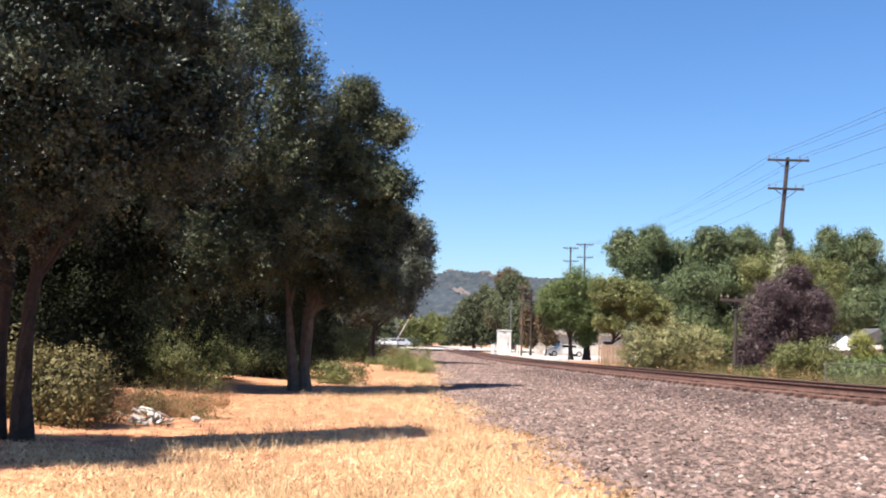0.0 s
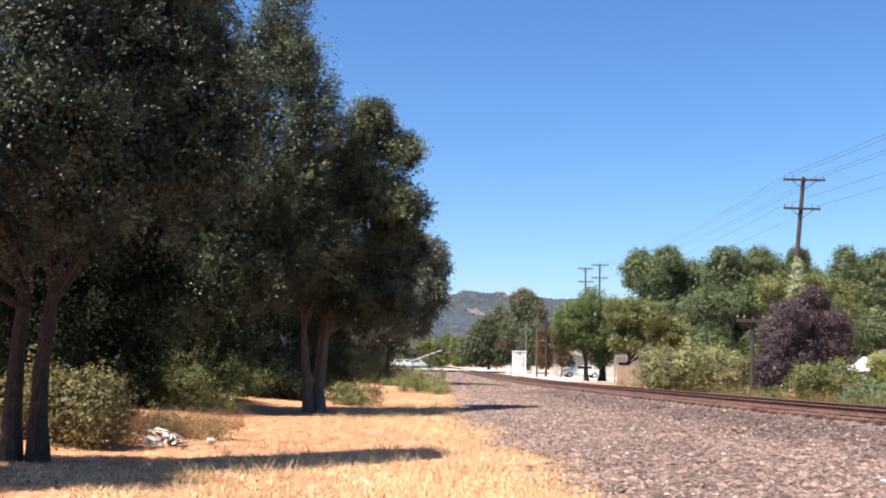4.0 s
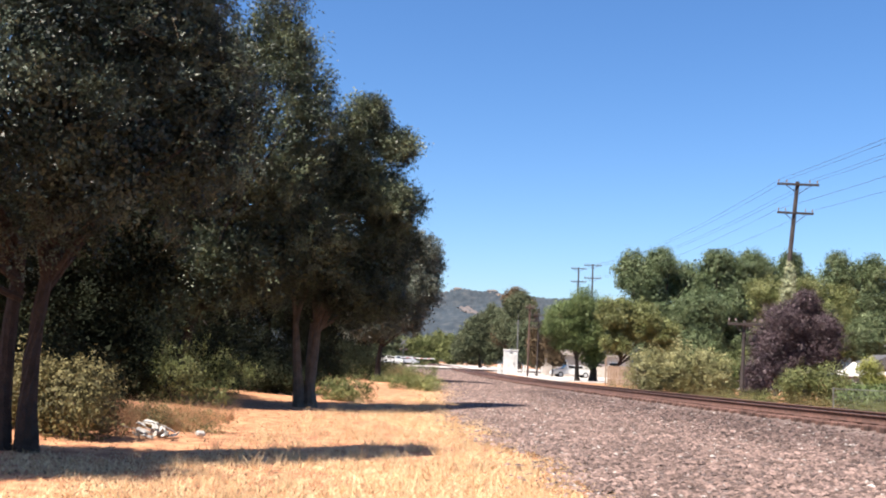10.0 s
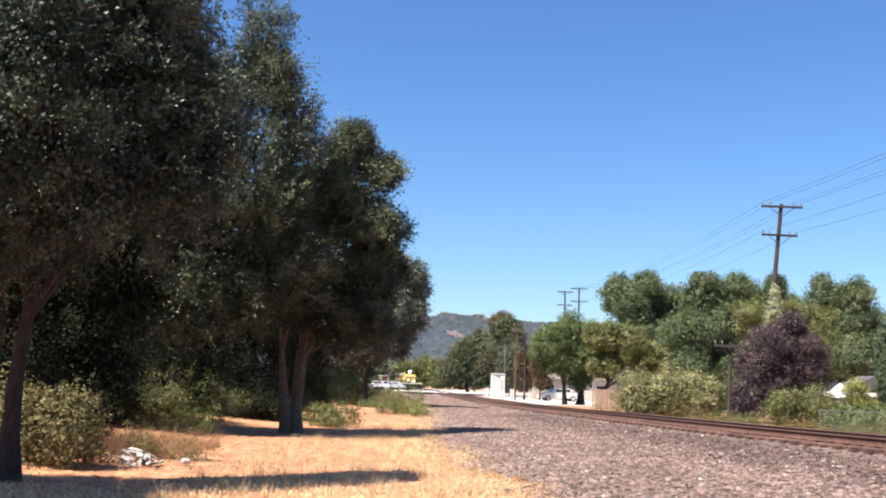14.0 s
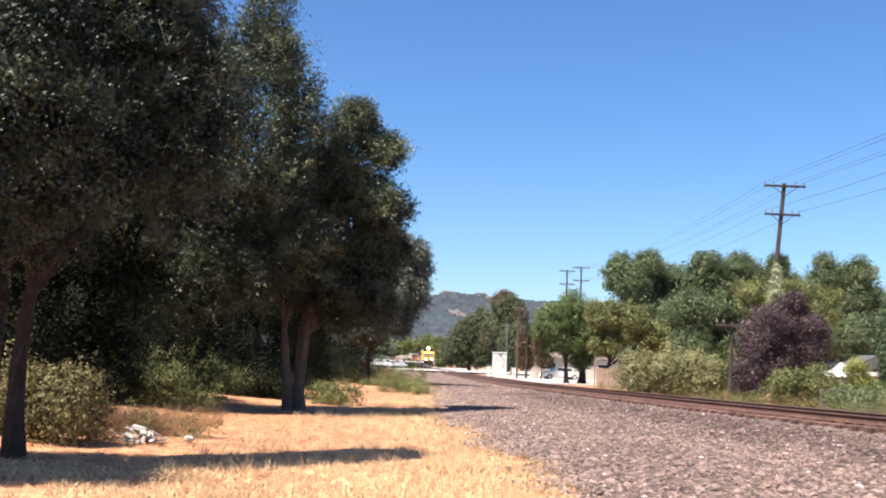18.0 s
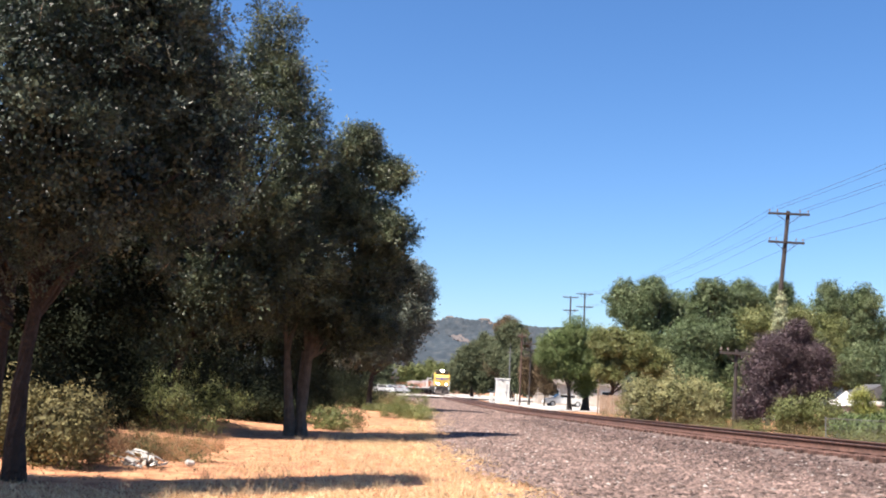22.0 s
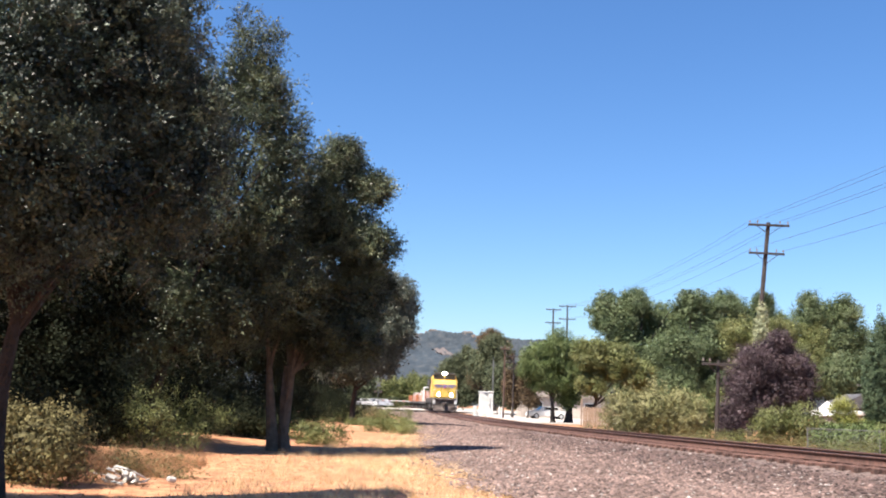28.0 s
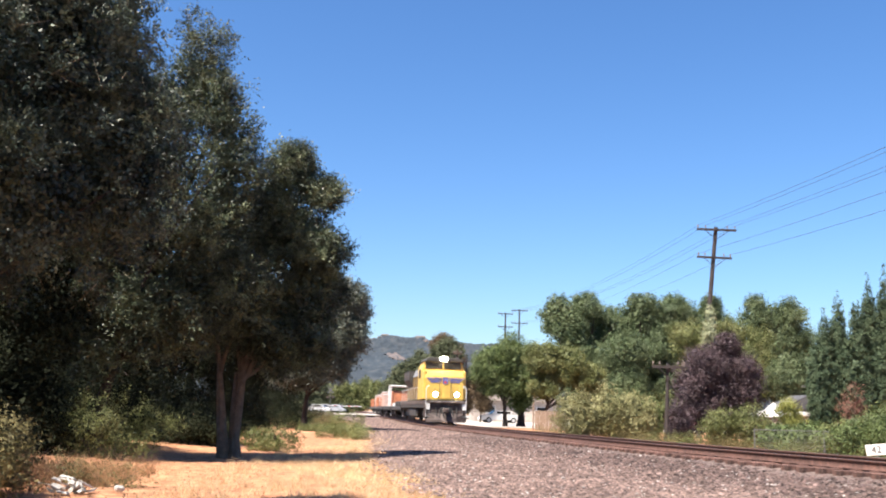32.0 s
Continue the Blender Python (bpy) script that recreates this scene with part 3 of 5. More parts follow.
tree("oak_tree", "dark evergreen oak with three slim trunks", "tree", (-4.3, 29.0), [(-0.45, 0, 2.8), (0.3, 0.1, 3.0), (0.05, 0.3, 2.6)],
     [(1.4, 0, 8.9, 0.9, 1.0, 0.95), (2.4, 0, 8.1, 0.75, 0.9, 0.55), (0.8, 0, 7.2, 1.1, 1.1, 1.4), (2.35, 0, 6.2, 0.95, 1.2, 0.7), (1.5, 0, 6.8, 1.0, 1.2, 1.1), (2.0, 0.3, 4.9, 1.35, 1.3, 1.0), (1.3, 0.2, 3.6, 1.6, 1.4, 1.1), (-0.4, 0, 5.4, 2.0, 1.8, 2.5)], "lit_oak", 3700, 60, 0.066, 0.21, 11, sprig=True, lumps=7, group=ROW, radius=0.17, gaps=0.28, shell=0.62, bark="bark_grey")
tree("oak_tree", OAK, "tree", (-4.3, 58.0), [(0.2, 0, 3.0)],
     [(2.3, 0, 7.5, 1.5, 1.8, 1.7), (2.4, 0, 5.7, 1.4, 1.6, 1.4), (1.7, 0, 4.2, 1.5, 1.6, 1.1), (-0.2, 0, 3.4, 1.6, 1.6, 1.0), (-0.3, 0, 5.4, 2.4, 2.2, 3.0)], "grey_oak", 2300, 48, 0.11, 0.26, 13, sprig=True, group=ROW, radius=0.18, gaps=0.2, shell=0.6)
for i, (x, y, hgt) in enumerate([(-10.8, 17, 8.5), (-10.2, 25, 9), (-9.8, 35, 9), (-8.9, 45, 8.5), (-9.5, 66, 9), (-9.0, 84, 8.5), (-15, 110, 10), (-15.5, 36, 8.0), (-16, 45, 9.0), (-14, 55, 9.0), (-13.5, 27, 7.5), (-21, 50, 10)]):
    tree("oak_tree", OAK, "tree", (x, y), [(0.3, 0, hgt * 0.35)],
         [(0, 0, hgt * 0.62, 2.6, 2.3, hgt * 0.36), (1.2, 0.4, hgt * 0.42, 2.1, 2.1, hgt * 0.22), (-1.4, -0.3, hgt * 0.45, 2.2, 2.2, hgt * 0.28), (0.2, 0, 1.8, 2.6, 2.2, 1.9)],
         "shaded_oak", 2600, 26, 0.075, 0.19, 20 + i, group=ROW, gaps=0.12)
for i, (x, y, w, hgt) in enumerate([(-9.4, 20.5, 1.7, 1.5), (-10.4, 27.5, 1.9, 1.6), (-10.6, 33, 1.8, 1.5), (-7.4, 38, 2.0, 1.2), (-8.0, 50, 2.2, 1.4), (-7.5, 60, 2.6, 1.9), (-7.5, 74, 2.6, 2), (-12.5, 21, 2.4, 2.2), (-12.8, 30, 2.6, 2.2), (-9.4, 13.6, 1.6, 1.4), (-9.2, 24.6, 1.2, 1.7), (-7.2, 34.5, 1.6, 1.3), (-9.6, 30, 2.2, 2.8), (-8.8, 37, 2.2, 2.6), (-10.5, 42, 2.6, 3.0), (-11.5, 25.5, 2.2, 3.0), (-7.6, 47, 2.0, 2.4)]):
    shrub("undergrowth", "leafy undergrowth beneath oaks, shade put into its dark leaf colour", (x, y), [(0, 0, hgt * 0.5, w, w * 0.7, hgt * 0.62), (w * 0.7, 0.3, hgt * 0.35, w * 0.7, w * 0.6, hgt * 0.45)],
          "shaded_oak", 640, 26, 0.07, 0.2, 131 + i, group="undergrowth below the oaks", gaps=0.1)
shrub("shrub", "straggly half-dry shrub under an oak", (-6.1, 15.6), [(0, 0, 0.62, 0.85, 0.6, 0.68), (-0.9, 0.3, 0.7, 0.6, 0.5, 0.7)], "dry_leaf", 760, 16, 0.07, 0.13, 31)
shrub("shrub", "dead reddish-brown brush beside a half-dry shrub", (-5.85, 16.3), [(0, 0, 0.32, 0.4, 0.4, 0.36), (0.15, 0.6, 0.2, 0.35, 0.4, 0.25)], "dead_leaf", 300, 14, 0.05, 0.11, 37, category="bush", width=0.25)
shrub("shrub", "low brown dry weeds beside rubble", (-4.9, 18.6), [(0, 0, 0.22, 0.9, 0.5, 0.28), (-0.9, 0.2, 0.3, 0.6, 0.4, 0.32)], "dry_leaf", 220, 14, 0.06, 0.09, 32, category="weeds", width=0.25)
shrub("shrub", "leafy olive-green shrub before an oak trunk", (-7.2, 25.2), [(0, 0, 0.8, 0.9, 0.7, 0.9), (-1.0, 0.2, 0.5, 0.7, 0.6, 0.6), (0.9, 0.2, 0.35, 0.6, 0.5, 0.4)], "olive", 620, 20, 0.05, 0.12, 36)
shrub("shrub", "green shrub in the shade of oaks", (-8.5, 31), [(0, 0, 0.8, 1.5, 0.9, 0.9), (1.2, 0.3, 0.6, 1.2, 0.9, 0.7)], "olive", 520, 21, 0.0684, 0.15, 33)
shrub("shrub", "low green weeds beside oak trunks", (-3.6, 33.5), [(0, 0, 0.4, 1.1, 0.6, 0.45)], "olive", 260, 21, 0.0684, 0.12, 34)
shrub("shrub", "tall green weeds at the gravel's edge", (-1.4, 45.5), [(0, 0, 0.6, 0.9, 0.8, 0.75), (0.5, -1.6, 0.35, 0.7, 0.9, 0.45), (-0.9, 0.6, 0.35, 0.8, 0.6, 0.4)], "yellow_leaf", 520, 20, 0.10, 0.12, 35, category="weeds", width=0.2)

for i, (x, y, hgt) in enumerate([(-5.4, 61, 0.9), (-3.4, 68, 0.7), (-6.2, 70, 1.2), (-5.0, 80, 1.0), (-3.0, 57, 0.45), (-8, 92, 1.6), (-5.5, 98, 1.0)]):
    shrub("weeds", "straggly dry weeds below an oak", (x, y), [(-0.7, 0, hgt * 0.4, 1.0, 0.8, hgt * 0.5), (0.7, 0.2, hgt * 0.4, 1.0, 0.8, hgt * 0.5)],
          ("olive", "dry_leaf")[i % 2], 260, 18, 0.09, 0.14, 181 + i, group="weeds below the oaks", category="weeds", width=0.35)

# ---- trees beyond the track ----
PARK = "trees beyond the track"
tree("broadleaf_tree", "round green broadleaf tree with dark trunk", "tree", (11.3, 85), [(0.0, 0, 2.6)],
     [(-1.2, 0, 5.3, 2.2, 2.2, 2.2), (0.6, 0, 6.0, 2.2, 2.2, 2.2), (1.6, 0, 4.4, 2.0, 2.0, 1.8), (-0.3, 0, 3.8, 2.2, 2.0, 1.4)], "green", 3300, 24, 0.125, 0.23, 41, group=PARK, radius=0.22, lumps=13)
tree("broadleaf_tree", "wide olive-green broadleaf tree", "tree", (13.4, 78), [(0.6, 0, 2.2)],
     [(0.3, 0, 5.7, 1.8, 1.8, 1.7), (2.2, 0, 5.1, 2.0, 2, 1.7), (4.0, 0, 4.2, 1.6, 2, 1.3), (0.2, 0, 3.4, 1.4, 1.5, 1.2)], "olive", 2900, 24, 0.12, 0.22, 43, group=PARK, lumps=12)
tree("broadleaf_tree", "tall rounded blue-green broadleaf tree", "tree", (20, 95), [(0, 0, 5)],
     [(-2.0, 0, 11.0, 2.0, 2.4, 2.1), (0.8, 0, 11.5, 2.0, 2.6, 2.0), (-0.6, -0.3, 9.4, 2.8, 2.4, 2.4), (3.2, 0.4, 10.3, 2.2, 2.2, 2.1), (0, -0.5, 7, 3.6, 3, 2.6), (0.5, 0, 4.3, 3.6, 3, 2.4)], "bluegreen", 4200, 24, 0.15, 0.27, 45, group=PARK, radius=0.35, lumps=13)
tree("broadleaf_tree", "tall rounded blue-green broadleaf tree", "tree", (27.8, 95), [(0, 0, 5)],
     [(-1.4, 0, 11.8, 2.2, 2.5, 2.1), (1.5, 0, 11.8, 2.2, 2.5, 2.0), (0.2, -0.3, 9.8, 2.8, 2.4, 2.4), (-3.2, 0.2, 9.6, 1.7, 2.2, 2.0), (0, -0.5, 7.4, 3.9, 3, 2.8), (0, 0, 4.5, 3.6, 3, 2.6)], "bluegreen", 4200, 24, 0.15, 0.27, 47, group=PARK, radius=0.35, lumps=13)
tree("broadleaf_tree", "dense green broadleaf tree between taller ones", "tree", (23.4, 90), [(0, 0, 3.5)],
     [(0, 0, 6.6, 3.0, 2.6, 3.0), (-0.5, -0.4, 3.6, 3.0, 2.6, 2.4)], "bluegreen", 2400, 24, 0.145, 0.26, 48, group=PARK, radius=0.3, lumps=14)
tree("broadleaf_tree", "tall broadleaf tree behind a utility pole", "tree", (33, 97), [(0, 0, 5)],
     [(-1.6, 0, 11.7, 1.7, 2, 1.7), (1.5, 0, 12.6, 1.1, 1.5, 1.5), (0.6, 0, 10.6, 2.4, 2, 2.0), (3.2, 0, 10.4, 1.9, 2, 1.7), (0, -0.5, 7.6, 3.9, 3, 2.8)], "bluegreen", 2800, 24, 0.15, 0.27, 46, group=PARK, radius=0.32, lumps=12)
tree("broadleaf_tree", "olive-green broadleaf tree behind a utility pole", "tree", (29.4, 82), [(0, 0, 4.5)],
     [(-2.2, 0, 7.9, 2.2, 2.4, 2.2), (1.5, 0, 8.0, 2.2, 2.4, 2.2), (-0.4, -0.4, 6.8, 3.0, 2.6, 2.2), (3.6, 0.2, 7.2, 2.0, 2.2, 2.3), (-0.5, -0.6, 5.0, 3.8, 3, 2.8), (3.4, 0, 4.4, 2.2, 2, 2.2)], "olive", 3800, 24, 0.125, 0.24, 49, group=PARK, radius=0.3, lumps=13)
tree("broadleaf_tree", "tall blue-green broadleaf tree in a garden", "tree", (38.0, 90), [(0, 0, 4.5)],
     [(2.6, 0, 7.6, 2.2, 2.2, 3.2), (-1.4, 0, 11.1, 2.0, 2.4, 2.0), (1.6, 0, 10.9, 2.0, 2.4, 2.1), (0, -0.3, 9.0, 3.0, 2.4, 2.4), (0, -0.5, 5.6, 3.4, 3, 2.8)], "bluegreen", 3200, 24, 0.145, 0.26, 51, group=PARK, radius=0.3, lumps=13)
tree("plum_tree", "dark purple-leaved plum tree", "tree", (18.0, 50), [(0, 0, 1.8)],
     [(0.4, 0, 4.7, 1.1, 1.3, 1.2), (-0.3, 0, 4.0, 1.6, 1.6, 1.4), (1.3, -0.2, 3.6, 1.3, 1.5, 1.3), (-1.3, 0, 2.9, 1.3, 1.4, 1.4), (1.3, -0.2, 2.2, 1.3, 1.4, 1.4), (-1.7, -0.3, 1.5, 1.2, 1.2, 1.4), (-2.4, -1.6, 1.0, 0.9, 1.0, 1.2), (-0.3, -0.2, 1.4, 1.5, 1.3, 1.3), (0.0, -0.3, 2.7, 1.4, 1.2, 1.2)], "purple", 4600, 22, 0.07, 0.14, 53, gaps=0.15, lumps=10)
tree("broadleaf_tree", "olive-green broadleaf tree behind a plum tree", "tree", (23.2, 62), [(0, 0, 2.4)],
     [(-0.8, 0, 5.4, 1.5, 1.5, 1.5), (0.9, 0, 4.6, 1.5, 1.5, 1.4), (-0.6, 0, 3.4, 1.5, 1.4, 1.4), (0.9, 0.3, 3.2, 1.3, 1.4, 1.2)], "olive", 2000, 22, 0.1, 0.19, 52, group=PARK, lumps=10)
shrub("ivy", "pale ivy climbing a utility pole", (19.7, 57.7), [(0.6, -0.2, 6.3, 0.4, 0.35, 0.8), (0.74, -0.1, 7.4, 0.2, 0.25, 0.8), (0.42, 0, 3.6, 0.35, 0.4, 2.2)], "ivy", 520, 14, 0.13, 0.16, 54, category="ivy", gaps=0.1)
shrub("shrub", "small reddish-brown garden bush", (22.9, 45), [(0, 0, 2.0, 0.6, 0.5, 1.1), (0.1, 0, 1.0, 0.7, 0.5, 0.9)], "rust_leaf", 260, 21, 0.076, 0.14, 56)
shrub("hedge", "overgrown light green hedge beside the track", (11.6, 47.5), [(-1.7, 0, 1.2, 1.1, 0.9, 1.25), (-0.2, 0, 1.35, 1.2, 0.9, 1.3), (1.3, 0, 1.3, 1.2, 0.9, 1.25)], "hedge", 1500, 21, 0.0988, 0.16, 55, category="hedge", gaps=0.12)
shrub("shrub", "yellow-green shrub in front of a plum tree", (16.9, 44.5), [(-0.7, 0, 0.9, 0.9, 0.8, 1.0), (0.7, 0, 1.0, 1.0, 0.8, 1.1)], "olive", 700, 21, 0.0912, 0.16, 57)
shrub("shrub", "bright yellow-green garden shrub beside a canopy", (21.9, 50), [(0, 0, 1.7, 0.75, 0.6, 0.75), (0.3, 0, 0.8, 0.6, 0.5, 0.9)], "lime", 420, 18, 0.09, 0.14, 58)
shrub("shrub", "leafy green climber over a fence", (18.0, 35.5), [(0, 0, 0.7, 1.2, 0.6, 0.8), (1.4, 0.3, 0.9, 1.1, 0.6, 1.0)], "green", 620, 21, 0.0836, 0.15, 59)
for i, (x, y, hgt) in enumerate([(25.3, 53, 7.3), (26.3, 53.3, 8.4), (27.15, 52.8, 8.2), (28.1, 53.2, 9.3), (29.0, 53, 9.8), (30.2, 53.4, 10.0), (31.4, 53.4, 9.6), (32.8, 54, 9.4)]):
    tree("cypress_tree", "tall narrow dark green cypress in a row", "tree", (x, y), [(0, 0, hgt * 0.7)],
         [(0, 0, hgt * 0.44, 0.80, 0.75, hgt * 0.46), (0.1, -0.1, hgt * 0.68, 0.45, 0.45, hgt * 0.31), (0.4, 0, hgt * 0.34, 0.65, 0.65, hgt * 0.38), (-0.4, -0.1, hgt * 0.36, 0.62, 0.65, hgt * 0.38)],
         "cypress", 2700, 20, 0.10, 0.07, 61 + i, group="cypress row", gaps=0.12, hang=-3.0, width=0.3, radius=0.15, lumps=0)
tree("broadleaf_tree", "shaded dark green tree with a thick trunk", "tree", (13.1, 87), [(0.0, 0, 2.6)],
     [(0.2, 0, 4.6, 2.0, 2.0, 2.2), (-0.2, -0.2, 2.7, 1.1, 1.2, 1.2)], "green", 800, 24, 0.167, 0.32, 42, group=PARK, radius=0.36)
for i, (x, y, w, hgt) in enumerate([(13.6, 52, 1.6, 2.6), (16.0, 54, 1.8, 2.6), (20.8, 49, 1.6, 1.0), (22.8, 52, 1.8, 1.2), (25.5, 46, 1.8, 2.2), (22.2, 40, 1.2, 1.5), (20.6, 36.5, 1.2, 1.7), (23.5, 34, 1.4, 1.8), (28, 47, 2.2, 2.6), (31, 45, 2.4, 2.6), (15.2, 62, 2.0, 2.6), (26, 40, 2.0, 2.2), (18.6, 41.5, 1.5, 1.1), (20.8, 41, 1.4, 1.3), (23.0, 42.5, 1.6, 1.8), (13.6, 50.5, 1.0, 1.6), (19.4, 38.6, 1.1, 0.9)]):
    shrub("shrub", "dense green shrub behind the track", (x, y), [(-w * 0.4, 0, hgt * 0.45, w * 0.8, w * 0.6, hgt * 0.5), (w * 0.45, 0.1, hgt * 0.5, w * 0.75, w * 0.6, hgt * 0.52)],
          ("green", "olive", "bluegreen")[i % 3], 560, 16, 0.13, 0.2, 151 + i, group="shrubs beyond the track", gaps=0.1)
for i, (x, y, hgt) in enumerate([(11.6, 38, 0.5), (11.9, 41, 0.6), (13.8, 43.5, 0.8), (15.4, 41.5, 0.7), (17.0, 38.5, 0.6), (12.6, 46.0, 0.7), (18.6, 33.8, 0.6), (10.4, 55, 0.7)]):
    shrub("weeds", "low straggly weeds along the ballast", (x, y), [(-0.6, 0, hgt * 0.4, 0.9, 0.6, hgt * 0.5), (0.6, 0.2, hgt * 0.4, 0.9, 0.6, hgt * 0.5)],
          ("olive", "dry_leaf")[i % 2], 260, 18, 0.06, 0.12, 171 + i, group="weeds beyond the track", category="weeds", width=0.3)
tree("broadleaf_tree", "blue-green broadleaf tree behind a garden house", "tree", (36.0, 78), [(0, 0, 2.6)],
     [(-1.6, 0, 4.6, 2.2, 2, 2.2), (1.6, 0, 5.4, 2.2, 2, 2.4), (0, 0, 2.6, 2.6, 2, 1.8)], "bluegreen", 1800, 22, 0.13, 0.25, 44, group=PARK, lumps=11)
FAR = "far trees along the railway"
tree("broadleaf_tree", "dense dark green tree beyond the level crossing", "tree", (7.0, 218), [(0, 0, 4)],
     [(0, 0, 8.6, 3.8, 3, 4.2), (-4.2, 0, 4.4, 2.4, 3, 3.6), (-2.2, 0, 6.6, 2.8, 3, 4.2), (3.2, 0, 10.6, 3.2, 3, 4.4), (2.6, 0, 4.5, 3.6, 3, 4.2)], "far_green", 3600, 18, 0.32, 0.5, 71, group=FAR, radius=0.4)
tree("broadleaf_tree", "tall brownish tree beyond the level crossing", "tree", (14, 205), [(0, 0, 7)],
     [(-0.6, 0, 15.2, 3.0, 3, 2.4), (0.6, 0, 13.2, 4.2, 3, 2.8), (2.4, 0, 10, 3.6, 3, 3.4), (-2, 0, 8, 3.2, 3, 4)], "brown_leaf", 1700, 27, 0.228, 0.5, 73, group=FAR, radius=0.4)
tree("broadleaf_tree", "tall dull green tree beyond the level crossing", "tree", (14.5, 200), [(0, 0, 7)],
     [(0, 0, 12.8, 4.2, 3, 3.2), (-1.5, 0, 9, 4.2, 3, 4), (3, 0, 5, 4.2, 3, 4.5)], "far_green", 2200, 18, 0.32, 0.5, 74, group=FAR, radius=0.4)
tree("broadleaf_tree", "dull green tree behind a signal mast", "tree", (11.5, 150), [(0, 0, 3)],
     [(0, 0, 5.4, 2.4, 2, 2.9), (1.5, 0, 3.4, 2.4, 2, 2.4)], "far_green", 1600, 18, 0.22, 0.36, 75, group=FAR)
for i, (x, y, w, hgt) in enumerate([(-9, 226, 4, 2.2), (-15, 224, 4, 2.6), (-21, 222, 4, 2.4), (-27, 220, 4, 3.0), (-33, 216, 4, 3.0)]):
    shrub("hedge", "dark scrubby hedge behind waiting cars", (x, y), [(-w * 0.4, 0, hgt * 0.45, w * 0.7, 1.4, hgt * 0.5), (w * 0.4, 0.2, hgt * 0.5, w * 0.7, 1.4, hgt * 0.5)], "far_green", 420, 16, 0.25, 0.35, 191 + i, group="hedge beyond the crossing", category="hedge", gaps=0.1)
for i, (x, y) in enumerate([(10.2, 113), (11.8, 110)]):
    tree("young_tree", "thin reddish-brown young tree on bare soil", "tree", (x, y), [(0.1, 0, 2.0)],
         [(0, 0, 3.8, 1.2, 1.1, 2.0), (0.3, 0, 2.2, 1.0, 1.0, 1.0)], "brown_leaf", 800, 24, 0.106, 0.24, 77 + i, group=FAR, bark="bark_grey", radius=0.1)
for i, (x, y, hgt, mat) in enumerate([(2.0, 335, 12, "yellow_leaf"), (-6, 345, 12.5, "yellow_leaf"), (-14, 338, 10.5, "yellow_leaf"), (-28, 322, 11, "far_green"), (-43, 310, 12, "far_green"), (-22, 330, 12, "far_green"), (9, 345, 12, "far_green"), (25, 260, 14, "far_green"), (36, 240, 14, "far_green"), (-34, 320, 13, "far_green"), (46, 200, 14, "far_green"), (58, 170, 14, "far_green")]):
    tree("broadleaf_tree", "sunlit far tree beside the railway", "tree", (x, y), [(0, 0, hgt * 0.3)],
         [(-2, 0, hgt * 0.5, 4, 3, hgt * 0.42), (2.2, 0, hgt * 0.55, 4, 3, hgt * 0.42), (0, 0, hgt * 0.25, 4.5, 3, hgt * 0.25)], mat, 1100, 16, 0.42, 0.6, 81 + i, group=FAR, radius=0.35)

# ---- hills ----
hx = np.concatenate([np.linspace(-900, -130, 110), np.arange(-126, 260, 2.0), np.linspace(264, 900, 110)])
hy = np.concatenate([np.linspace(1150, 1380, 16), np.linspace(1390, 1790, 70), np.linspace(1830, 2100, 10)])


def hill_height(X, Y):
    t = smoothstep(1150, 1700, Y) - 0.4 * smoothstep(1750, 2100, Y)
    crest = np.interp(X, [-900, -300, -60, -15, 2, 23, 46, 71, 100, 137, 190, 400, 900], [126, 128, 124, 119, 126, 128, 122, 122, 117, 119, 118, 112, 100])
    trees = np.sin(X * 0.31 + 2 * np.sin(Y * 0.13)) * np.sin(Y * 0.27 + 2 * np.sin(X * 0.11)) + 0.6 * np.sin(X * 0.57 + Y * 0.43 + np.sin(X * 0.2))
    fold = 5 * np.sin(X * 0.035 + Y * 0.011) * smoothstep(1250, 1450, Y) * (1 - smoothstep(1560, 1680, Y))
    return t * (crest + fold + 1.5 * np.sin(X * 0.033 - Y * 0.027) + 3.0 * np.maximum(trees, -0.2))



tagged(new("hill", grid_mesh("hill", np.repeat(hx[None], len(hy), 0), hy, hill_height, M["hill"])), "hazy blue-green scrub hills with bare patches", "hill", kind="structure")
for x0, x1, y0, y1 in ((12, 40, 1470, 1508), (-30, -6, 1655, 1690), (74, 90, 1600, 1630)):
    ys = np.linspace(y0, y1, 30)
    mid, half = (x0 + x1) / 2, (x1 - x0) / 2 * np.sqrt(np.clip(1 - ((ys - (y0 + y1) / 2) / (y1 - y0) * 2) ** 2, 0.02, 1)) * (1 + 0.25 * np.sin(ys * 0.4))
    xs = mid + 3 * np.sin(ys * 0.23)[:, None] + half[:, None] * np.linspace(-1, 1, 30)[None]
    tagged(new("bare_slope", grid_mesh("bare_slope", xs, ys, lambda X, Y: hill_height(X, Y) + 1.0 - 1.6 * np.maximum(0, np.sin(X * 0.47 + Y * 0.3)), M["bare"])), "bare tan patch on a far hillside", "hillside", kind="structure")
for x, w in ((10, 16), (72, 20)):
    h = thing("hilltop_house", pose(x, 1702, float(hill_height(x, 1702)) - 1), "pale house on the ridge of a far hill", "house", "houses on the ridge")
    part("wall", box((0, 0, 3.2), (w, 9, 6)), M["whitewall"], h)
    bm = bmesh.new()
    add_prism(bm, [(-w / 2 - 0.8, 6.1), (w / 2 + 0.8, 6.1), (w / 2 - 3, 8.6), (-w / 2 + 3, 8.6)], -5.2, 5.2)
    part("roof", bm, M["roof"], h)
    for k in (-0.3, 0, 0.3):
        part("window", box((k * w, -4.53, 3.4), (1.8, 0.1, 1.6)), M["glass"], h)


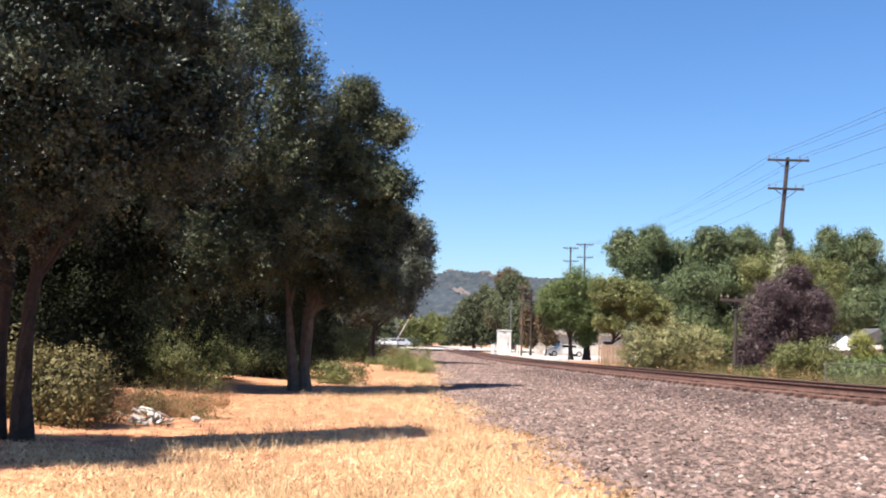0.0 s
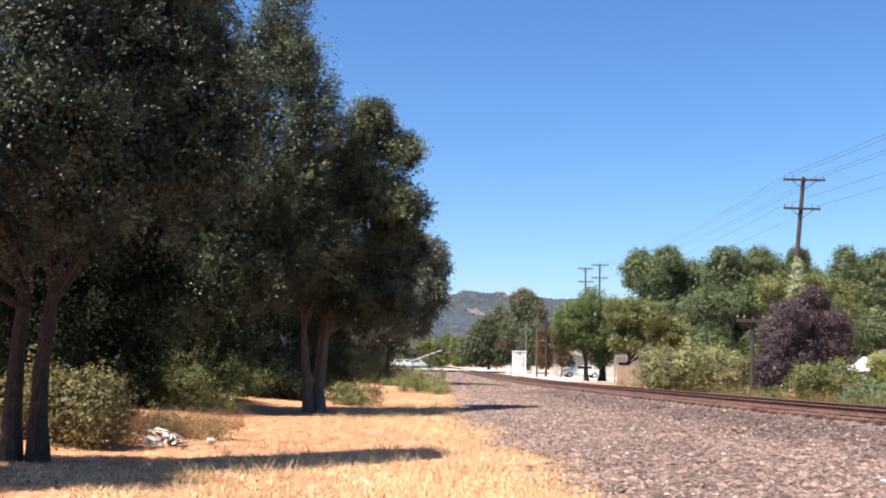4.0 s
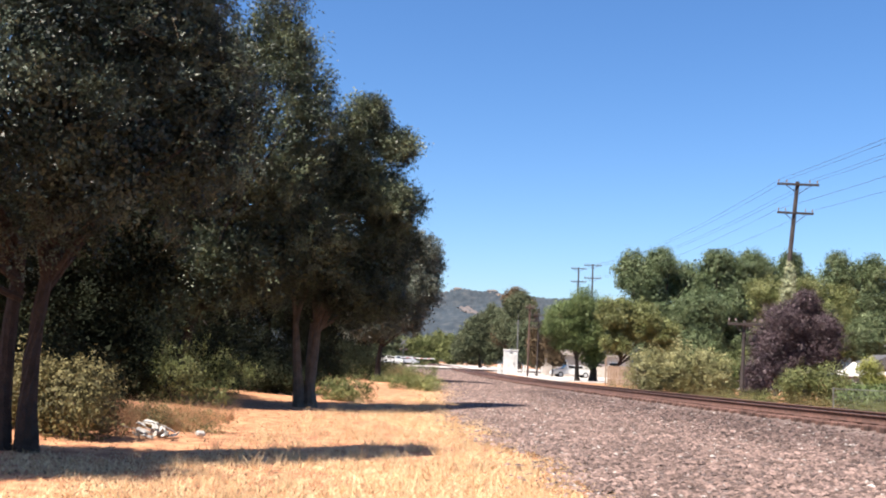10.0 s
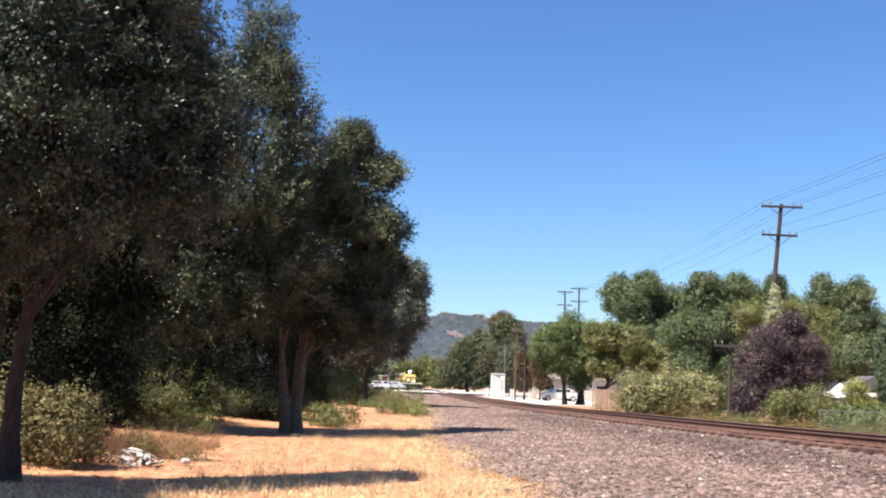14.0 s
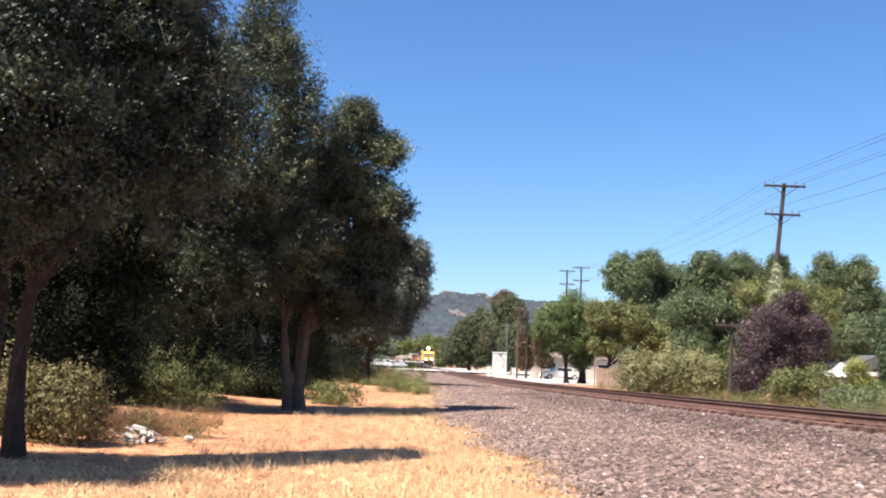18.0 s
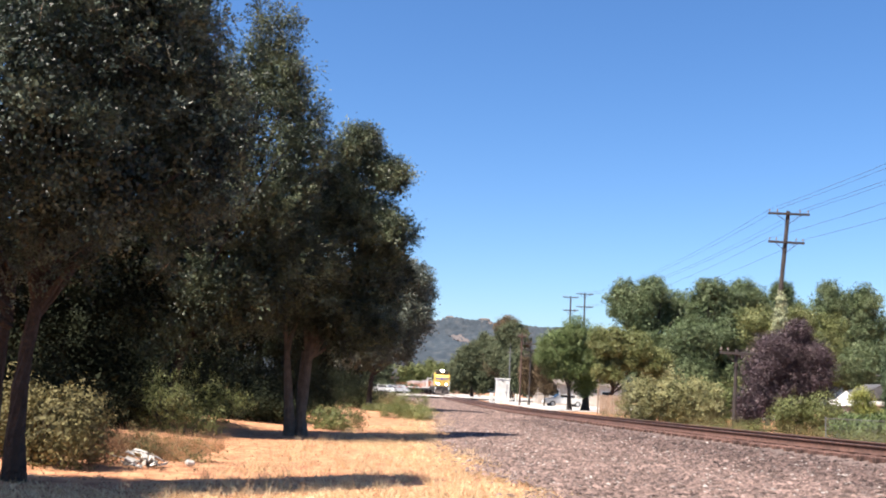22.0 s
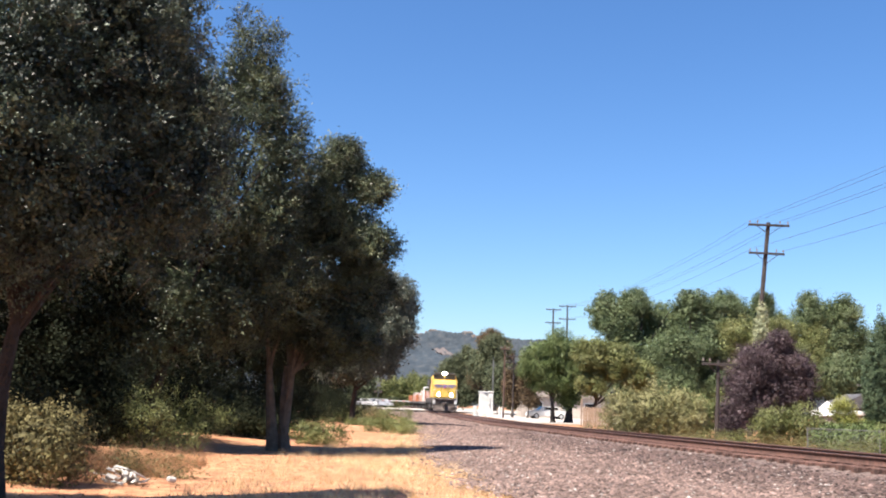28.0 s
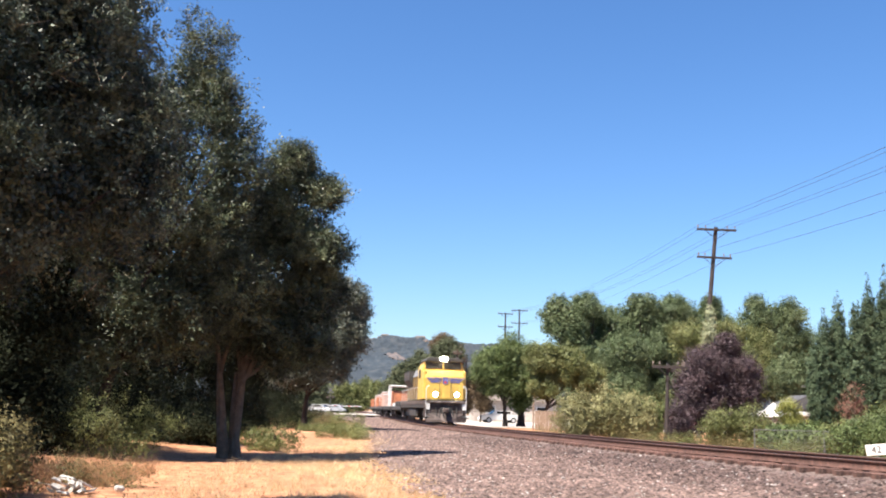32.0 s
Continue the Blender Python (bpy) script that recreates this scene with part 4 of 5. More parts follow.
# ---- poles and wires ----
def utility_pole(name, label, m, height, arms, lean=0.0, r=0.17, wood="pole"):
    t = thing(name, m @ pose(0, 0, 0, 0, lean, 0), label, "utility pole")
    part("post", tube((0, 0, -0.05), (0, 0, height), r, r * 0.68, 10), M[wood], t)
    for z, half, turn in arms:
        arm = part("crossarm", box((0, -0.16, z), (half * 2, 0.11, 0.13), 0.01), M[wood], t, m=pose(0, 0, z, 0, -lean, turn) @ pose(0, 0, -z))
        bm = bmesh.new()
        for sx in (-1, 1):
            add_tube(bm, (sx * half * 0.62, -0.2, z - 0.05), (0, -0.17, z - 0.6), 0.022, seg=5)
        part("brace", bm, M["pole"], arm)
        for k in (-0.93, -0.55, 0.55, 0.93):
            bm = bmesh.new()
            add_tube(bm, (k * half, -0.16, z + 0.06), (k * half, -0.16, z + 0.17), 0.02, 0.02, 6)
            add_tube(bm, (k * half, -0.16, z + 0.15), (k * half, -0.16, z + 0.28), 0.055, 0.03, 8)
            part("insulator", bm, M["insulator"], arm)
    return t


def wire(a, b, sag, r=0.009):
    bm = bmesh.new()
    pts = [Vector(a).lerp(Vector(b), i / 16) - Vector((0, 0, sag * 4 * (i / 16) * (1 - i / 16))) for i in range(17)]
    add_path(bm, pts, [r] * 17, 4)
    me = mesh_of("power_line", bm, M["wire"])
    return tagged(new("power_line", me), "thin dark overhead power line", "power line", "overhead lines")


P1, P2, P3, P0 = (19.7, 58.0), (19.2, 145.0), (21.8, 148.0), (22.6, -30.0)
utility_pole("utility_pole", "tall dark wooden utility pole with two crossarms", pose(*P1, 0.2), 13.35, [(13.15, 1.28, 0), (11.35, 1.14, 4)], 5.8)
utility_pole("utility_pole", "distant dark wooden utility pole with two crossarms", pose(*P2, 0.2), 16.4, [(16.2, 1.2, 0), (14.2, 1.2, 0)])
utility_pole("utility_pole", "distant dark wooden utility pole with two crossarms", pose(*P3, 0.2), 17.3, [(17.1, 1.35, 0), (15.1, 1.3, 0)])
utility_pole("utility_pole", "tall dark wooden utility pole with two crossarms", pose(*P0, 0.2), 13.1, [(12.9, 1.25, 0), (11.1, 1.15, 0)])
utility_pole("utility_pole", "short old wooden pole with one tilted crossarm", pose(14.2, 46.6, 0.25), 3.9, [(3.7, 0.85, 0)], 2.0, 0.11, "pole")
utility_pole("utility_pole", "bare reddish wooden pole with small crossarms", pose(8.7, 106, 0.2), 8.0, [(7.6, 0.5, 0)], 0.3, 0.12, "redpole")
utility_pole("utility_pole", "old dark wooden pole with three stacked crossarms", pose(10.3, 112, 0.2), 7.4, [(7.1, 1.0, 10), (6.4, 1.0, 10), (5.7, 0.8, 10)], 0.0, 0.13, "pole")
for k in (-0.93, -0.55, 0.55, 0.93):
    for z, hw in ((13.35, 1.25), (11.5, 1.15)):
        if z < 12 and abs(k) < 0.6:
            continue
        a = (P1[0] + 0.1 * z + k * hw, P1[1] - 0.16, z + 0.2)
        wire(a, (P3[0] + k * 1.35, P3[1] - 0.16, z + 4.1), 1.3)
        wire(a, (P0[0] + k * hw, P0[1] - 0.16, z), 1.2)


# ---- lineside things ----
def cabinet():
    t = thing("signal_bungalow", pose(7.35, 115, 0.16), "white metal railway signal bungalow on a pale pad", "equipment cabinet")
    part("plinth", box((0, 0, 0.08), (2.3, 2.3, 0.2), 0.02), M["pad"], t)
    part("body", box((0, 0, 1.55), (1.6, 1.7, 2.75), 0.03), M["white"], t)
    part("roof", box((0, 0, 2.98), (1.75, 1.85, 0.12), 0.03), M["white"], t)
    d = part("door", box((0, -0.92, 1.45), (0.9, 0.04, 2.1), 0.01), M["white"], t)
    part("handle", box((0.34, -0.96, 1.4), (0.05, 0.06, 0.2)), M["galv"], d)
    part("vent", box((0, -0.93, 2.7), (0.4, 0.03, 0.12)), M["grey"], t)


cabinet()
for i, (x, y) in enumerate([(5.9, 114), (6.1, 113.6), (8.9, 114), (9.2, 113.4), (10.6, 116)]):
    b = thing("bollard", pose(x, y, 0.24), "short white painted bollard", "bollard", "bollards round the bungalow")
    part("post", tube((0, 0, -0.1), (0, 0, 1.15), 0.11, 0.11, 10), M["white"], b)
    part("cap", tube((0, 0, 1.15), (0, 0, 1.2), 0.11, 0.05, 10), M["white"], b)
mast = thing("signal_mast", pose(8.55, 121, 0.2), "slim grey metal mast beside the signal bungalow", "mast")
part("post", tube((0, 0, -0.1), (0, 0, 6.9), 0.09, 0.07, 10), M["galv"], mast)
part("antenna", tube((0, 0, 6.9), (0, 0, 7.6), 0.02, 0.02, 6), M["galv"], mast)
part("bracket", box((0, 0, 6.4), (0.7, 0.06, 0.06)), M["galv"], mast)


def mile_sign():
    t = thing("mile_sign", pose(14.28, 26.6, 0.0, 0, -7, -28), "small white milepost sign with black figures", "sign")
    part("post", box((0, 0.03, 0.35), (0.07, 0.05, 0.9), 0.005), M["galv"], t)
    panel = part("panel", box((0, 0, 0.78), (0.55, 0.02, 0.31), 0.008), M["white"], t)
    cu = bpy.data.curves.new("figures", "FONT")
    cu.body, cu.size, cu.extrude, cu.align_x, cu.align_y = "42", 0.27, 0.003, "CENTER", "CENTER"
    tmp = bpy.data.objects.new("figures", cu)
    scene.collection.objects.link(tmp)
    bpy.context.view_layer.update()
    me = bpy.data.meshes.new_from_object(tmp)
    bpy.data.objects.remove(tmp)
    me.materials.clear()
    me.materials.append(M["black"])
    ob = new("figures", me)
    ob.parent = panel
    ob.matrix_basis = pose(0, -0.016, 0.78, 90, 0, 0)
    tagged(ob, "black figures")


mile_sign()


def chain_fence(x0, y0, x1, y1, n, height=1.15):
    z = float(ground_z((x0 + x1) / 2, (y0 + y1) / 2))
    t = thing("chain_link_fence", pose(x0, y0, z), "grey galvanised chain-link fence beside the track", "fence")
    d = Vector((x1 - x0, y1 - y0, 0))
    for i in range(n + 1):
        p = d * i / n
        part("post", tube((p.x, p.y, -0.15), (p.x, p.y, height + 0.05), 0.026, 0.026, 8), M["galv"], t)
    part("top_rail", tube((0, 0, height), (d.x, d.y, height), 0.014, 0.014, 6), M["galv"], t)
    bm = bmesh.new()
    length, step = d.length, 0.09
    w = d.normalized()
    k = -height
    while k < length:
        for sgn in (1, -1):
            a, b = max(0, k), min(length, k + height)
            za, zb = (a - k, b - k) if sgn > 0 else (height - (a - k), height - (b - k))
            p, q = w * a + Vector((0, 0, za)), w * b + Vector((0, 0, zb))
            o = Vector((0, 0, 0.0025))
            bm.faces.new([bm.verts.new(v) for v in (p - o, q - o, q + o, p + o)])
        k += step
    part("mesh", bm, M["galv"], t)


chain_fence(15.2, 38.0, 22.4, 35.0, 3, 1.0)

# ---- buildings and fences beyond the trees ----
house = thing("house", pose(18, 127, 0.2), "low white house behind trees with brown roof", "house")
part("wall", box((0, 0, 1.4), (11, 7, 2.8)), M["whitewall"], house)
bm = bmesh.new()
add_prism(bm, [(-5.9, 2.75), (5.9, 2.75), (5.9, 2.95), (0, 4.9), (-5.9, 2.95)], -4, 4)
part("roof", bm, M["roof"], house)
for x in (-3.4, 0.4, 3.2):
    w = part("window", box((x, -3.52, 1.6), (1.3, 0.06, 1.0)), M["white"], house)
    part("pane", box((x, -3.56, 1.6), (1.1, 0.02, 0.8)), M["glass"], w)
bf = thing("board_fence", pose(11.4, 68.5, 0.2), "tan wooden board fence of upright boards", "fence")
board = mesh_of("board", box((0, 0, 0.75), (0.15, 0.025, 1.5), 0.004), M["tan"])
for i in range(13):
    part("board", board, None, bf, m=pose(0.165 * i, random.uniform(-0.004, 0.004), random.uniform(-0.03, 0.02)))
part("post", box((-0.2, 0, 1.0), (0.09, 0.09, 2.1), 0.01), M["tan"], bf)
part("rail", box((1.0, 0.05, 1.2), (2.3, 0.05, 0.09)), M["tan"], bf)
tent = thing("canopy", pose(25.3, 60, 0.2), "white peaked garden canopy", "canopy")
bm = bmesh.new()
bmesh.ops.create_cone(bm, cap_ends=True, segments=4, radius1=1.15, radius2=0.05, depth=0.9, matrix=Matrix.Translation((0, 0, 1.95)) @ Matrix.Rotation(radians(45), 4, "Z"))
part("roof", bm, M["white"], tent)
for sx in (-0.7, 0.7):
    for sy in (-0.7, 0.7):
        part("leg", tube((sx, sy, -0.1), (sx, sy, 1.6), 0.03, 0.03, 6), M["galv"], tent)
shed = thing("shed", pose(29.0, 66, 0.2), "small white-roofed shed in a garden", "shed")
part("wall", box((0, 0, 0.8), (3.4, 2.4, 1.7)), M["whitewall"], shed)
part("roof", box((0, 0, 1.75), (3.8, 2.8, 0.3), 0.05), M["white"], shed)


lodge = thing("garden_house", pose(32.6, 73, 0.2), "dark grey garden house behind a canopy", "house")
part("wall", box((0, 0, 1.1), (3.0, 2.6, 2.2), 0.02), M["grey_wood"], lodge)
bm = bmesh.new()
add_prism(bm, [(-1.8, 2.15), (1.8, 2.15), (1.8, 2.27), (0.3, 3.25), (-1.8, 2.27)], -1.6, 1.6)
part("roof", bm, M["grey_wood"], lodge, "dark grey pitched roof")
part("door", box((0.9, -1.32, 1.0), (0.8, 0.05, 1.9), 0.01), M["white"], lodge)
lamp_post = thing("street_lamp", pose(28.1, 60, 0.2), "slim grey street lamp with a short bent arm", "street lamp")
part("post", tube((0, 0, -0.1), (0, 0, 3.3), 0.06, 0.045, 8), M["galv"], lamp_post)
bm = bmesh.new()
add_path(bm, [(0, 0, 3.25), (-0.08, 0, 3.45), (-0.3, 0, 3.5), (-0.62, 0, 3.5)], [0.04, 0.04, 0.035, 0.03], 6)
part("arm", bm, M["galv"], lamp_post)
part("head", box((-0.72, 0, 3.48), (0.34, 0.16, 0.08), 0.03), M["galv"], lamp_post)


def car(name, label, m, paint, length=4.6, height=1.5, van=False):
    t = thing(name, m, label, "car", "parked cars")
    h = length / 2
    bm = bmesh.new()
    roof0, roof1 = (-h * 0.92, h * 0.45) if van else (-h * 0.55, h * 0.22)
    add_prism(bm, [(-h, 0.35), (-h, 0.85), (-h * 0.95, 0.98), (h * 0.5, 0.98), (h * 0.95, 0.82), (h, 0.6), (h, 0.35)], -0.88, 0.88)
    bmesh.ops.bevel(bm, geom=list(bm.edges), offset=0.05, segments=2, affect="EDGES")
    body = part("body", bm, M[paint], t)
    bm = bmesh.new()
    add_prism(bm, [(roof0 - 0.25, 0.97), (roof0, height), (roof1, height), (roof1 + 0.75, 0.97)], -0.78, 0.78)
    bmesh.ops.bevel(bm, geom=list(bm.edges), offset=0.06, segments=2, affect="EDGES")
    part("cabin", bm, M[paint], t)
    for sy in (-1, 1):
        part("side_window", box(((roof0 + roof1) / 2 + 0.1, sy * 0.79, (height + 1.0) / 2), ((roof1 - roof0) * 0.9, 0.02, (height - 1.0) * 0.62)), M["glass"], t)
        for x in (-h * 0.62, h * 0.62):
            w = part("wheel", tube((x, sy * 0.72, 0.33), (x, sy * 0.9, 0.33), 0.33, 0.33, 18), M["rubber"], t)
            part("rim", tube((x, sy * 0.9, 0.33), (x, sy * 0.91, 0.33), 0.2, 0.2, 12), M["silver"], w)
        part("headlight", box((h * 0.97, sy * 0.62, 0.7), (0.08, 0.32, 0.14), 0.02), M["silver"], t)
    part("bumper", box((h, 0, 0.42), (0.12, 1.7, 0.2), 0.04), M[paint], t)
    bm = bmesh.new()
    add_box(bm, (0, 0, 0), (0.02, 1.35, 0.62), Matrix.Translation((roof1 + 0.42, 0, (height + 0.98) / 2)) @ pose(0, 0, 0, 0, -55, 0))
    part("windscreen", bm, M["glass"], t)
    return t


car("parked_car", "white car parked in tree shade", pose(14.2, 111, 0.24, 0, 0, 186), "white", 4.7, 1.42)
car("parked_car", "white car waiting at a level crossing", pose(-11.2, 190, 0.46, 0, 0, -10), "white", 4.7, 1.5)
car("parked_car", "silver car waiting at a level crossing", pose(-8.6, 196, 0.46, 0, 0, -10), "silver", 4.6, 1.6, True)
car("parked_car", "dark car waiting at a level crossing", pose(-13.5, 200, 0.46, 0, 0, 0), "bluecar", 4.6, 1.5)

# ---- level crossing gate ----
gate = thing("crossing_gate", pose(-8.6, 178, 0.42), "level crossing signal with a white gate arm", "crossing gate")
part("post", tube((0, 0, -0.1), (0, 0, 4.6), 0.07, 0.06, 10), M["galv"], gate)
part("mechanism", box((0.0, 0.0, 1.3), (0.45, 0.5, 0.6), 0.03), M["galv"], gate)
cross = part("crossbuck", box((0, -0.1, 4.2), (1.5, 0.02, 0.2), m=Matrix.Translation((0, 0, 4.2)) @ pose(0, 0, 0, 0, 45, 0) @ Matrix.Translation((0, 0, -4.2))), M["galv"], gate)
part("blade", box((0, -0.13, 4.2), (1.5, 0.02, 0.2), m=Matrix.Translation((0, 0, 4.2)) @ pose(0, 0, 0, 0, -45, 0) @ Matrix.Translation((0, 0, -4.2))), M["galv"], cross)
for sx in (-1, 1):
    lamp = part("lamp", tube((sx * 0.5, -0.05, 2.9), (sx * 0.5, -0.25, 2.9), 0.25, 0.25, 14), M["black"], gate)
    part("lens", tube((sx * 0.5, -0.25, 2.9), (sx * 0.5, -0.27, 2.9), 0.12, 0.12, 12), M["rust"], lamp)
gate_arm = part("gate_arm", box((2.7, 0, 0), (6.4, 0.06, 0.13), 0.01), M["white"], gate, "white and red striped arm", pose(0, -0.35, 1.35))
for i in range(4):
    part("stripe", box((0.9 + i * 1.3, -0.035, 0), (0.22, 0.012, 0.13)), M["red"], gate_arm)

# ---- rubble in the grass ----
heap = thing("rubbish_heap", pose(-5.05, 16.9, float(ground_z(-5.05, 16.9))), "small heap of pale broken boards and rubble in dry grass", "rubbish heap")
rng = random.Random(4)
for i in range(22):
    l, w, h = rng.uniform(0.07, 0.36), rng.uniform(0.04, 0.11), rng.uniform(0.015, 0.05)
    bm = box((0, 0, 0), (l, w, h), 0.008)
    for v in bm.verts:
        v.co += Vector((rng.uniform(-0.2, 0.2) * l, rng.uniform(-0.25, 0.25) * w, rng.uniform(-0.3, 0.3) * h))
    part("broken_piece", bm, M["litter"], heap,
         m=pose(rng.gauss(0, 0.24), rng.gauss(0, 0.22), 0.05 + rng.uniform(0, 0.2) * (1 if i < 12 else 0), rng.uniform(-25, 25), rng.uniform(-25, 25), rng.uniform(0, 180)))
part("broken_piece", box((0, 0, 0), (0.16, 0.12, 0.1), 0.03), M["litter"], heap, m=pose(0.72, 0.1, 0.07, 5, 8, 30))

# ---- loose stones and dry grass ----

def stones(n, y0, y1, size, seed, mat, near_track=None):
    rng = np.random.default_rng(seed)
    y = y0 + (y1 - y0) * rng.random(n) ** 1.25
    e = gravel_edge(y)
    x = e - 0.2 + (track_x(y) - 1.2 - e) * rng.random(n) ** 0.9 - rng.exponential(0.25, n)
    if near_track is not None:      # darker stones by the ties, brown ones away from them
        dark = x - track_x(y) + rng.normal(0, 0.7, n) > -3.4
        x, y = x[dark == near_track], y[dark == near_track]
        n = len(x)
    z = np.maximum(gravel_z(x, y), ground_z(x, y) + 0.03)
    base = np.array([(1, 0, 0), (-1, 0, 0), (0, 1, 0), (0, -1, 0), (0, 0, 1), (0, 0, -1)], dtype=float)
    faces = np.array([(0, 2, 4), (2, 1, 4), (1, 3, 4), (3, 0, 4)])
    v = base[None] * np.array([1.3, 0.8, 1.0]) * rng.uniform(0.6, 1.3, (n, 6, 1)) + rng.normal(0, 0.22, (n, 6, 3))
    a = rng.uniform(0, 6.28, n)
    ca, sa = np.cos(a)[:, None], np.sin(a)[:, None]
    v = np.stack([v[..., 0] * ca - v[..., 1] * sa, v[..., 0] * sa + v[..., 1] * ca, v[..., 2] * 0.55], -1)
    v *= (size * rng.uniform(0.5, 1.5, n) ** 1.4)[:, None, None]
    v += np.stack([x, y, z + size * 0.25], -1)[:, None]
    f = faces[None] + np.arange(n)[:, None, None] * 6
    return quick_mesh("loose_stones", v.reshape(-1, 3), f.reshape(-1, 3), M[mat])


tagged(new("loose_stones", stones(64000, 8.0, 50, 0.034, 9, "stone", False)), "loose grey-brown crushed stones", "stones", kind="stuff")
tagged(new("loose_stones", stones(64000, 8.0, 50, 0.034, 9, "stone_dark", True)), "darker crushed stones beside the ties", "stones", kind="stuff")
tagged(new("loose_stones", stones(2400, 8.0, 46, 0.03, 19, "stone_pale")), "scattered pale crushed stones", "stones", kind="stuff")
tagged(new("loose_stones", stones(30000, 48, 125, 0.062, 29, "stone")), "loose grey-brown crushed stones far along the track", "stones", kind="stuff")


def grass(n, x0, x1, y0, y1, height, seed, mat="straw"):
    rng = np.random.default_rng(seed)
    x, y = x0 + (x1 - x0) * rng.random(n), y0 + (y1 - y0) * rng.random(n) ** 1.4
    dens = 1.5 * waves(x * 1.3, y * 1.3, seed) + 0.9 * waves(x * 0.5, y * 0.4, seed + 2) + 1.1 * smoothstep(-4, 1, x) + 1.3 * smoothstep(17, 10, y) - 0.6 - 1.3 * smoothstep(15, 19, y) * smoothstep(-0.5, -3.0, x) - 1.1 * smoothstep(-2.8, -4.8, x)
    keep = (x < gravel_edge(y) + 0.1 + rng.normal(0, 0.4, n)) & (dens + rng.normal(0, 0.5, n) > 0.0)
    x, y = x[keep], y[keep]
    n = len(x)
    h = height * rng.uniform(0.35, 1.3, n)
    a = rng.uniform(0, 6.28, n)
    lean = rng.normal(0, 0.95, (n, 2)) * h[:, None]
    w = 0.004 + 0.006 * rng.random(n)
    b = np.stack([np.cos(a) * w, np.sin(a) * w, 0 * a], -1)
    p = np.stack([x, y, ground_z(x, y) - 0.01], -1)
    tip = p + np.stack([lean[:, 0], lean[:, 1], h * 0.95], -1)
    v = np.stack([p - b * 1.2, p + b * 1.2, tip], 1).reshape(-1, 3)
    return quick_mesh("dry_grass", v, np.arange(n * 3).reshape(-1, 3), M[mat])


tagged(new("dry_grass", grass(260000, -9, 4.0, 7.5, 36, 0.075, 12)), "short dry straw-coloured summer grass", "grass", kind="stuff")
tagged(new("dry_grass", grass(60000, -9, 1.5, 34, 66, 0.14, 15)), "thin dry straw-coloured grass under trees", "grass", kind="stuff")


def tufts(n, seed, x0=-7.5, x1=3.0, y0=9.0, y1=33.0, h0=0.10, h1=0.26, mat="straw"):
    """Clumps of taller dry stalks that stand out of the short grass."""
    rng = np.random.default_rng(seed)
    cx, cy = x0 + (x1 - x0) * rng.random(n), y0 + (y1 - y0) * rng.random(n) ** 1.2
    keep = cx < gravel_edge(cy) - 0.1
    cx, cy = cx[keep], cy[keep]
    k = 26
    x, y = np.repeat(cx, k) + rng.normal(0, 0.07, len(cx) * k), np.repeat(cy, k) + rng.normal(0, 0.07, len(cx) * k)
    h = np.repeat(rng.uniform(h0, h1, len(cx)), k) * rng.uniform(0.5, 1.2, len(x))
    a = rng.uniform(0, 6.28, len(x))
    b = np.stack([np.cos(a), np.sin(a), 0 * a], -1) * 0.004
    p = np.stack([x, y, ground_z(x, y) - 0.01], -1)
    tip = p + np.stack([rng.normal(0, 0.4, len(x)) * h, rng.normal(0, 0.4, len(x)) * h, h], -1)
    return quick_mesh("dry_grass", np.stack([p - b, p + b, tip], 1).reshape(-1, 3), np.arange(len(x) * 3).reshape(-1, 3), M[mat])


tagged(new("dry_grass", tufts(800, 31, -3.6)), "upright tufts of pale dry grass", "grass", kind="stuff")
tagged(new("dry_grass", tufts(260, 33, -7.8, -4.8, 18.3, 22.5, 0.16, 0.5, "brown_straw")), "tall reddish-brown dry grass beside a shrub", "grass", kind="stuff")


# fallen leaves and bits of bark in the grass
rng = np.random.default_rng(21)
n = 9000
x, y = -8.5 + 6.5 * rng.random(n) ** 1.3, 9.5 + 22 * rng.random(n) ** 1.3
c = np.stack([x, y, ground_z(x, y) + 0.015], 1)
flat = np.repeat(np.array([[0.0, 0.0, 1.0]]), n, 0)
tagged(new("leaf_litter", leaf_cloud("leaf_litter", c, flat, 1, 0.036, 0.03, M["brown_leaf"], 22, 0.55)), "brown fallen leaves and bark on dry ground", "leaf litter", kind="stuff")


# ---- the train ----
def wheelset(parent, y, r=0.53, name="wheelset"):
    ax = part(name, tube((-0.72, 0, 0), (0.72, 0, 0), 0.08, 0.08, 8), M["black"], parent, m=pose(0, y, r))
    for sx in (-1, 1):
        bm = tube((sx * 0.70, 0, 0), (sx * 0.82, 0, 0), r, r, 22)
        add_tube(bm, (sx * 0.66, 0, 0), (sx * 0.70, 0, 0), r + 0.025, r + 0.025, 22)
        add_tube(bm, (sx * 0.82, 0, 0), (sx * 0.9, 0, 0), r * 0.35, r * 0.3, 12)
        part("wheel", bm, M["black"], ax)
    return ax


def bogie(parent, y, wheels, r=0.53, gap=1.75):
    sets = []
    n = len(wheels)
    half = max(wheels) + 0.45
    for sx in (-1, 1):
        bm = bmesh.new()
        add_prism(bm, [(y - half, r + 0.05), (y - half, r + 0.3), (y - half * 0.3, r + 0.42), (y + half * 0.3, r + 0.42), (y + half, r + 0.3), (y + half, r + 0.05), (y + half * 0.5, r - 0.12), (y - half * 0.5, r - 0.12)], 0, 0.16)
        bm.transform(Matrix.Translation((sx * 1.0 + (0.08 if sx > 0 else 0.08), 0, 0)) @ Matrix.Rotation(radians(90), 4, "Z"))
        part("side_frame", bm, M["black"], parent)
    for w in wheels:
        sets.append((wheelset(parent, y + w, r), y + w, r))
    return sets


ROLLERS = []


